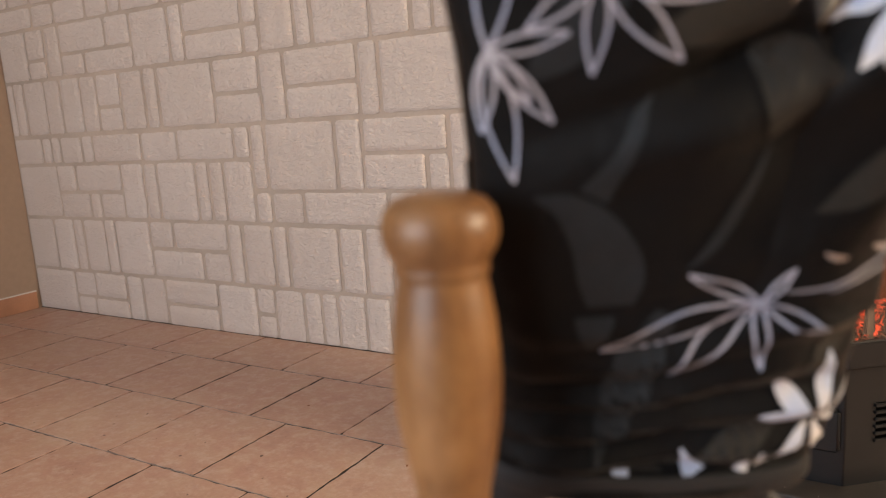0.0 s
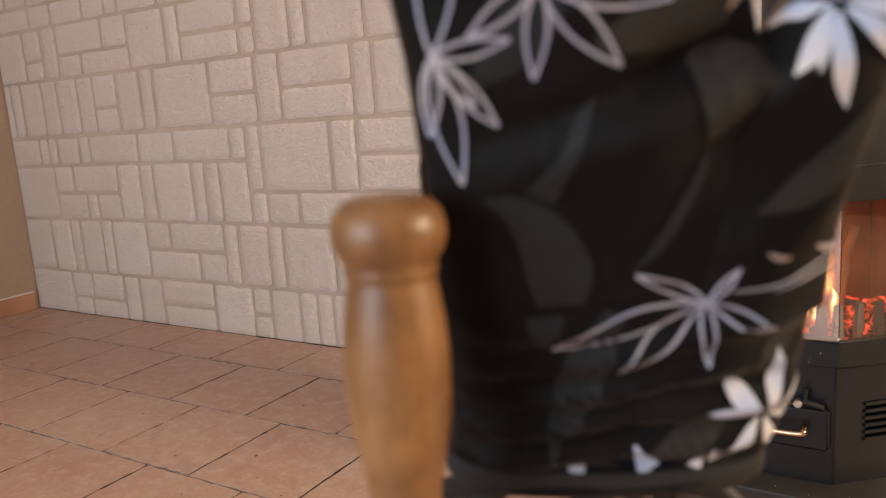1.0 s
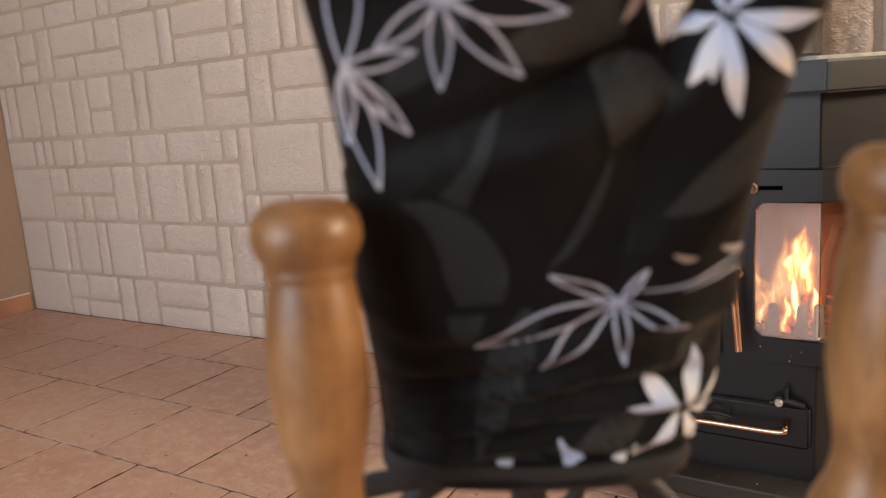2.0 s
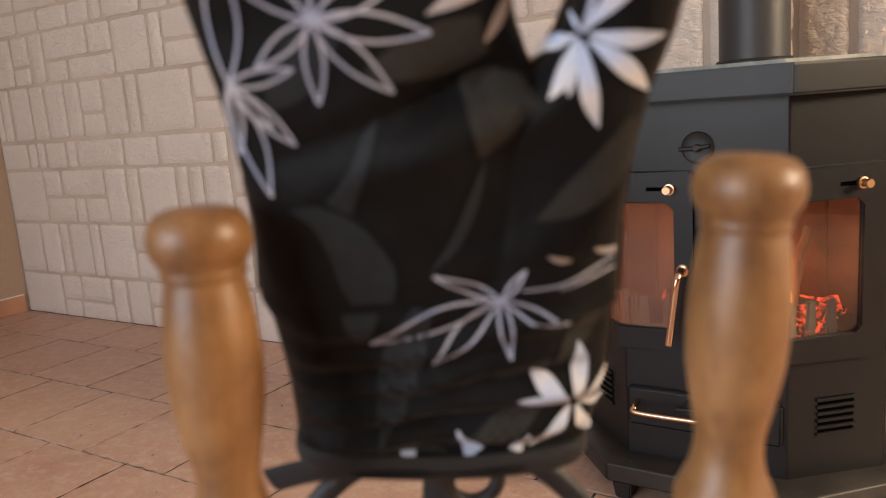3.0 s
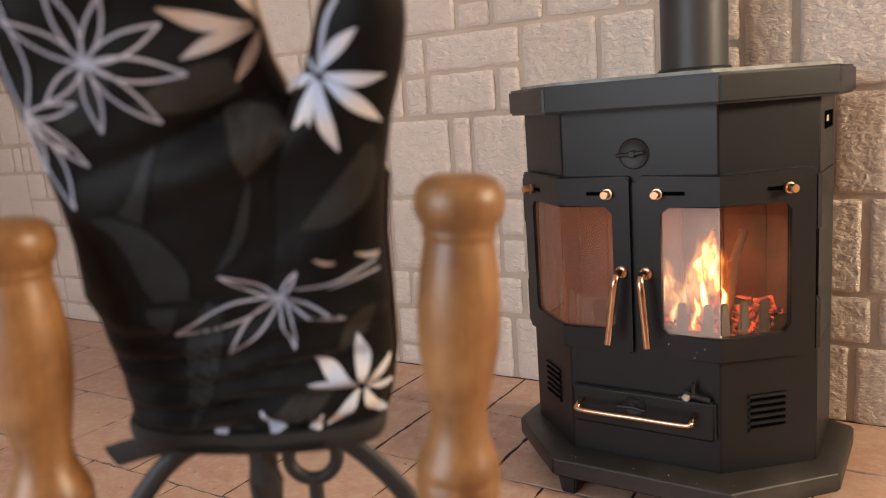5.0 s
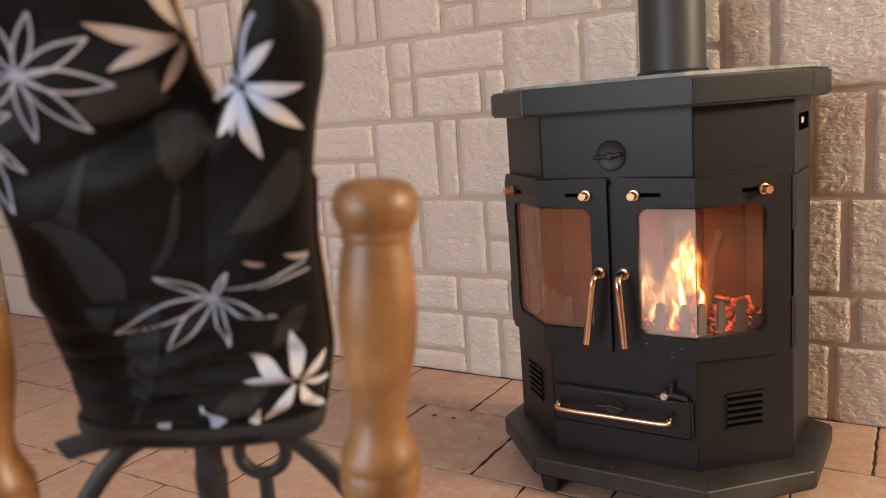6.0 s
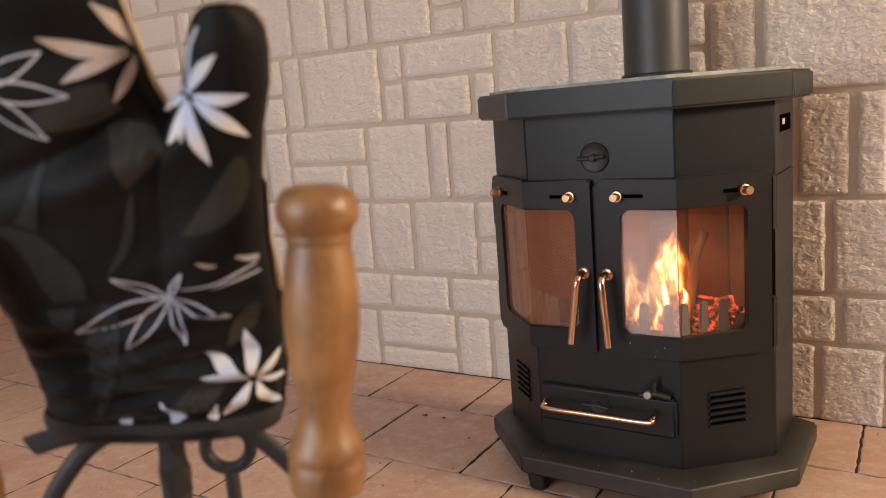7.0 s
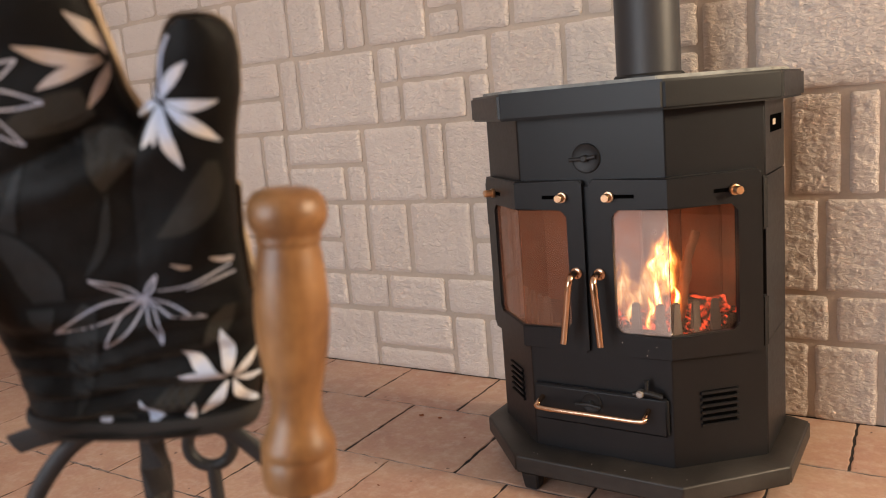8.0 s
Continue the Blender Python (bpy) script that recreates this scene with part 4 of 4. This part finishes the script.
def split_face(u, z):
    """Relief of split stone: broken facets, each with a tilt of its own, under ridged grain."""
    at = Vector((u / 0.030, z * 1.3 / 0.030, 3.0)) + noise.noise_vector(Vector((u * 40, z * 40, 7))) * 0.35
    cell = noise.voronoi(at)[1][0]
    lean = noise.cell_vector(cell * 7.3)
    d = at - cell
    out = 0.0014 * (lean.z - 0.5) + 0.0028 * ((lean.x - 0.5) * d.x + (lean.y - 0.5) * d.y)
    p = Vector((u, z * 1.4, 0.5))
    return out + 0.0024 * (0.4 - abs(noise.noise(p * 60))) + 0.0022 * (0.4 - abs(noise.noise(p * 125))) + 0.0008 * noise.noise(p * 210)


def stone(u0, u1, z0, z1):
    """One rough-faced stone, proud of the mortar, with uneven edges."""
    g = 0.0075
    u0, u1, z0, z1 = u0 + g + rs.uniform(-0.002, 0.003), u1 - g - rs.uniform(-0.002, 0.003), z0 + g + rs.uniform(-0.002, 0.002), z1 - g - rs.uniform(-0.002, 0.002)
    w, h = u1 - u0, z1 - z0
    if w < 0.02 or h < 0.02:
        return
    depth = rs.uniform(0.0050, 0.0085)
    mid = Vector(((u0 + u1) / 2, (z0 + z1) / 2))
    step = 0.0040 if mid.x > 0.3 else 0.0065 if mid.x > -1.3 else 0.011
    cols, rows = max(4, round(w / step)), max(4, round(h / step))
    wob = rs.uniform(0, 50)
    bm = bmesh.new()
    grid = []
    for j in range(rows + 1):
        line = []
        for i in range(cols + 1):
            p, q = i / cols, j / rows
            rim = min(i, cols - i, j, rows - j)
            x, z = -w / 2 + w * p, -h / 2 + h * q
            ex = 0.0028 * noise.noise(Vector((z * 28, wob, 0 if p < 0.5 else 9)))
            ez = 0.0028 * noise.noise(Vector((x * 28, wob + 5, 0 if q < 0.5 else 9)))
            x, z = x + ex * abs(2 * p - 1) ** 4, z + ez * abs(2 * q - 1) ** 4
            if rim == 0:
                # corners drawn in a little
                cut = 0.0035 if (i in (0, cols) and j in (0, rows)) else 0.0
                y = -depth * 0.45
                x, z = x - math.copysign(cut, x), z - math.copysign(cut, z)
            else:
                y = -depth - split_face(mid.x + x, mid.y + z) * min(1.0, 0.45 + 0.3 * rim) + (0.0012 if rim == 1 else 0)
            line.append(bm.verts.new((x, y, z)))
        grid.append(line)
    for a, b in zip(grid, grid[1:]):
        for i in range(cols):
            bm.faces.new((a[i], a[i + 1], b[i + 1], b[i]))
    edge = grid[0] + [r[-1] for r in grid[1:]] + grid[-1][-2::-1] + [r[0] for r in grid[-2:0:-1]]
    sunk = [bm.verts.new((v.co.x, 0.002, v.co.z)) for v in edge]
    for i in range(len(edge)):
        j = (i + 1) % len(edge)
        bm.faces.new((edge[i], edge[j], sunk[j], sunk[i]))
    part("stone", bm, STONE, wall_north, "", True, pose(mid.x, WALL, mid.y))


def course(z0, z1, start, cells):
    """Cells: the right edge of a stone, or (right edge, height of a level joint, edges above it, edges below it)."""
    a = start
    for cell in cells:
        if isinstance(cell, tuple):
            b, z, upper, lower = (*cell, (), ())[:4]
            for lo, hi, cuts in ((z, z1, upper), (z0, z, lower)):
                e = [a, *cuts, b]
                for p, q in zip(e, e[1:]):
                    stone(p, q, lo, hi)
        else:
            b = cell
            stone(a, b, z0, z1)
        a = b
    return a


def run_on(z0, z1, a, end):
    while a < end - 0.02:
        b = min(end, a + rs.choice((0.08, 0.12, 0.16, 0.24, 0.33)))
        if end - b < 0.06:
            b = end
        course(z0, z1, a, [(b, (z0 + z1) / 2) if b - a > 0.15 and z1 - z0 > 0.2 and rs.random() < 0.3 else b])
        a = b


L = X0 + 0.002
E_ = 1.9
run_on(-0.0055, 0.2, course(-0.0055, 0.2, L, [-2.903, (-2.534, 0.082, [-2.756], [-2.772]), -2.43, -2.28, (-1.969, 0.09), -1.755, (-1.661, 0.09), -1.516, -1.433, -1.358, -1.234, -1.124, -0.874,
                                     (-0.564, 0.074), -0.441, -0.2, 0.0, 0.14, 0.33, 0.473, 0.627]), E_)
course(0.2, 0.442, L, [-3.006, -2.858, -2.786, -2.634, -2.559, -2.333, (-1.876, 0.325, [-2.185], [-2.027]), -1.795, -1.64, -1.566, -1.325, -1.215, -1.1])
run_on(0.2, 0.325, course(0.2, 0.325, -1.1, [-0.979, -0.807, -0.58, -0.4, -0.15, 0.1, 0.33, 0.521, 0.76]), E_)
run_on(0.325, 0.565, course(0.325, 0.565, -1.1, [(-0.979, 0.436), -0.864, -0.701, -0.466, (-0.38, 0.443), -0.2, 0.0, 0.2, 0.34, 0.496, 0.78]), E_)
course(0.442, 0.683, L, [-2.919, (-2.47, 0.56, [-2.781], [-2.7, -2.628]), -2.325, -2.241, -2.015, -1.94, -1.857, -1.704])
course(0.442, 0.565, -1.704, [-1.621, -1.469, -1.1])
course(0.683, 0.808, L, [-2.999, -2.932, -2.863, -2.708, -2.629, -2.315, -2.099, -1.785, -1.704])
run_on(0.565, 0.812, course(0.565, 0.812, -1.704, [-1.63, -1.304, -1.19, (-0.856, 0.692, [], [-0.94]), -0.616, -0.544, -0.36, -0.1, 0.12, 0.28, 0.425, 0.546, 0.621, 0.86]), E_)
run_on(0.812, 1.055, course(0.812, 1.055, L, [-3.16, -3.079, -2.923, -2.807, -2.663, -2.554, (-2.4, 0.914), -2.254, -2.172, -1.858, (-1.623, 0.924), -1.505, (-1.187, 0.93), -1.1, -0.773,
                                              (-0.688, 0.935), (-0.367, 0.942, [], [-0.45]), -0.139, 0.02, 0.12, (0.223, 0.94), 0.343, 0.7]), E_)
run_on(1.055, 1.275, course(1.055, 1.275, L, [-3.004, (-2.866, 1.14), -2.758, (-2.288, 1.15, [-2.448], [-2.603]), -2.066, -1.987, (-1.601, 1.158, [-1.681], [-1.68]), -1.438, -1.362, -1.12,
                                              -0.965, -0.885, -0.8, -0.571, (-0.455, 1.138), -0.289, -0.071]), E_)
run_on(1.275, 1.372, course(1.275, 1.372, L, [-2.934, -2.772, -2.556, -2.408, -2.328]), E_)
for z0, z1 in ((1.372, 1.615), (1.615, 1.74)):
    run_on(z0, z1, L, 1.0)


# dark strip painted in as the shadow line under the lowest stones
part("base_gap_shade", cube(X0, X1, WALL - 0.0045, WALL - 0.001, 0.0, 0.0022), GROUT_AND_SHADE, wall_north)

# ---- floor tiles ----
rt = random.Random(3)


def tile_mesh(seed):
    q = random.Random(seed)
    bm = bmesh.new()
    n = 16
    s = 0.1618
    side = []
    for ax, ay, bx, by in ((-1, -1, 1, -1), (1, -1, 1, 1), (1, 1, -1, 1), (-1, 1, -1, -1)):
        for i in range(n):
            t = i / n
            side.append(Vector(((ax + (bx - ax) * t) * s + q.uniform(-0.0024, 0.0012), (ay + (by - ay) * t) * s + q.uniform(-0.0024, 0.0012))))
    rings = [[bm.verts.new((p.x, p.y, -0.004)) for p in side], [bm.verts.new((p.x, p.y, -0.0009)) for p in side],
             [bm.verts.new((p.x * 0.984, p.y * 0.984, q.uniform(-0.0003, 0.0002))) for p in side]]
    k = len(side)
    for a, b in zip(rings, rings[1:]):
        for i in range(k):
            bm.faces.new((a[i], a[(i + 1) % k], b[(i + 1) % k], b[i]))
    bm.faces.new(rings[-1])
    return mesh_of(bm, "floor_tile", TILE, False)


TILES = [tile_mesh(i) for i in range(5)]
for j in range(-12, 2):
    y0 = 1.481 + 0.33 * j
    off = -1.404 if j % 2 else -1.217
    for i in range(-6, 17):
        x = off + 0.33 * i + 0.165
        if x - 0.165 < X0 - 0.33 or x > X1 + 0.1 or y0 > 2.05:
            continue
        ob = new("floor_tile", TILES[rt.randrange(5)])
        ob.parent = floor
        ob.matrix_basis = pose(x, y0 + 0.165, rt.uniform(-0.0004, 0.0004), rt.uniform(-0.05, 0.05), rt.uniform(-0.05, 0.05), 90 * rt.randrange(4))

for j in range(-12, 2):
    y = 1.481 + 0.33 * j
    part("grout_line", cube(X0, X1, y - 0.0004, y + 0.0022, -0.0045, -0.0014), PALEGROUT, floor)
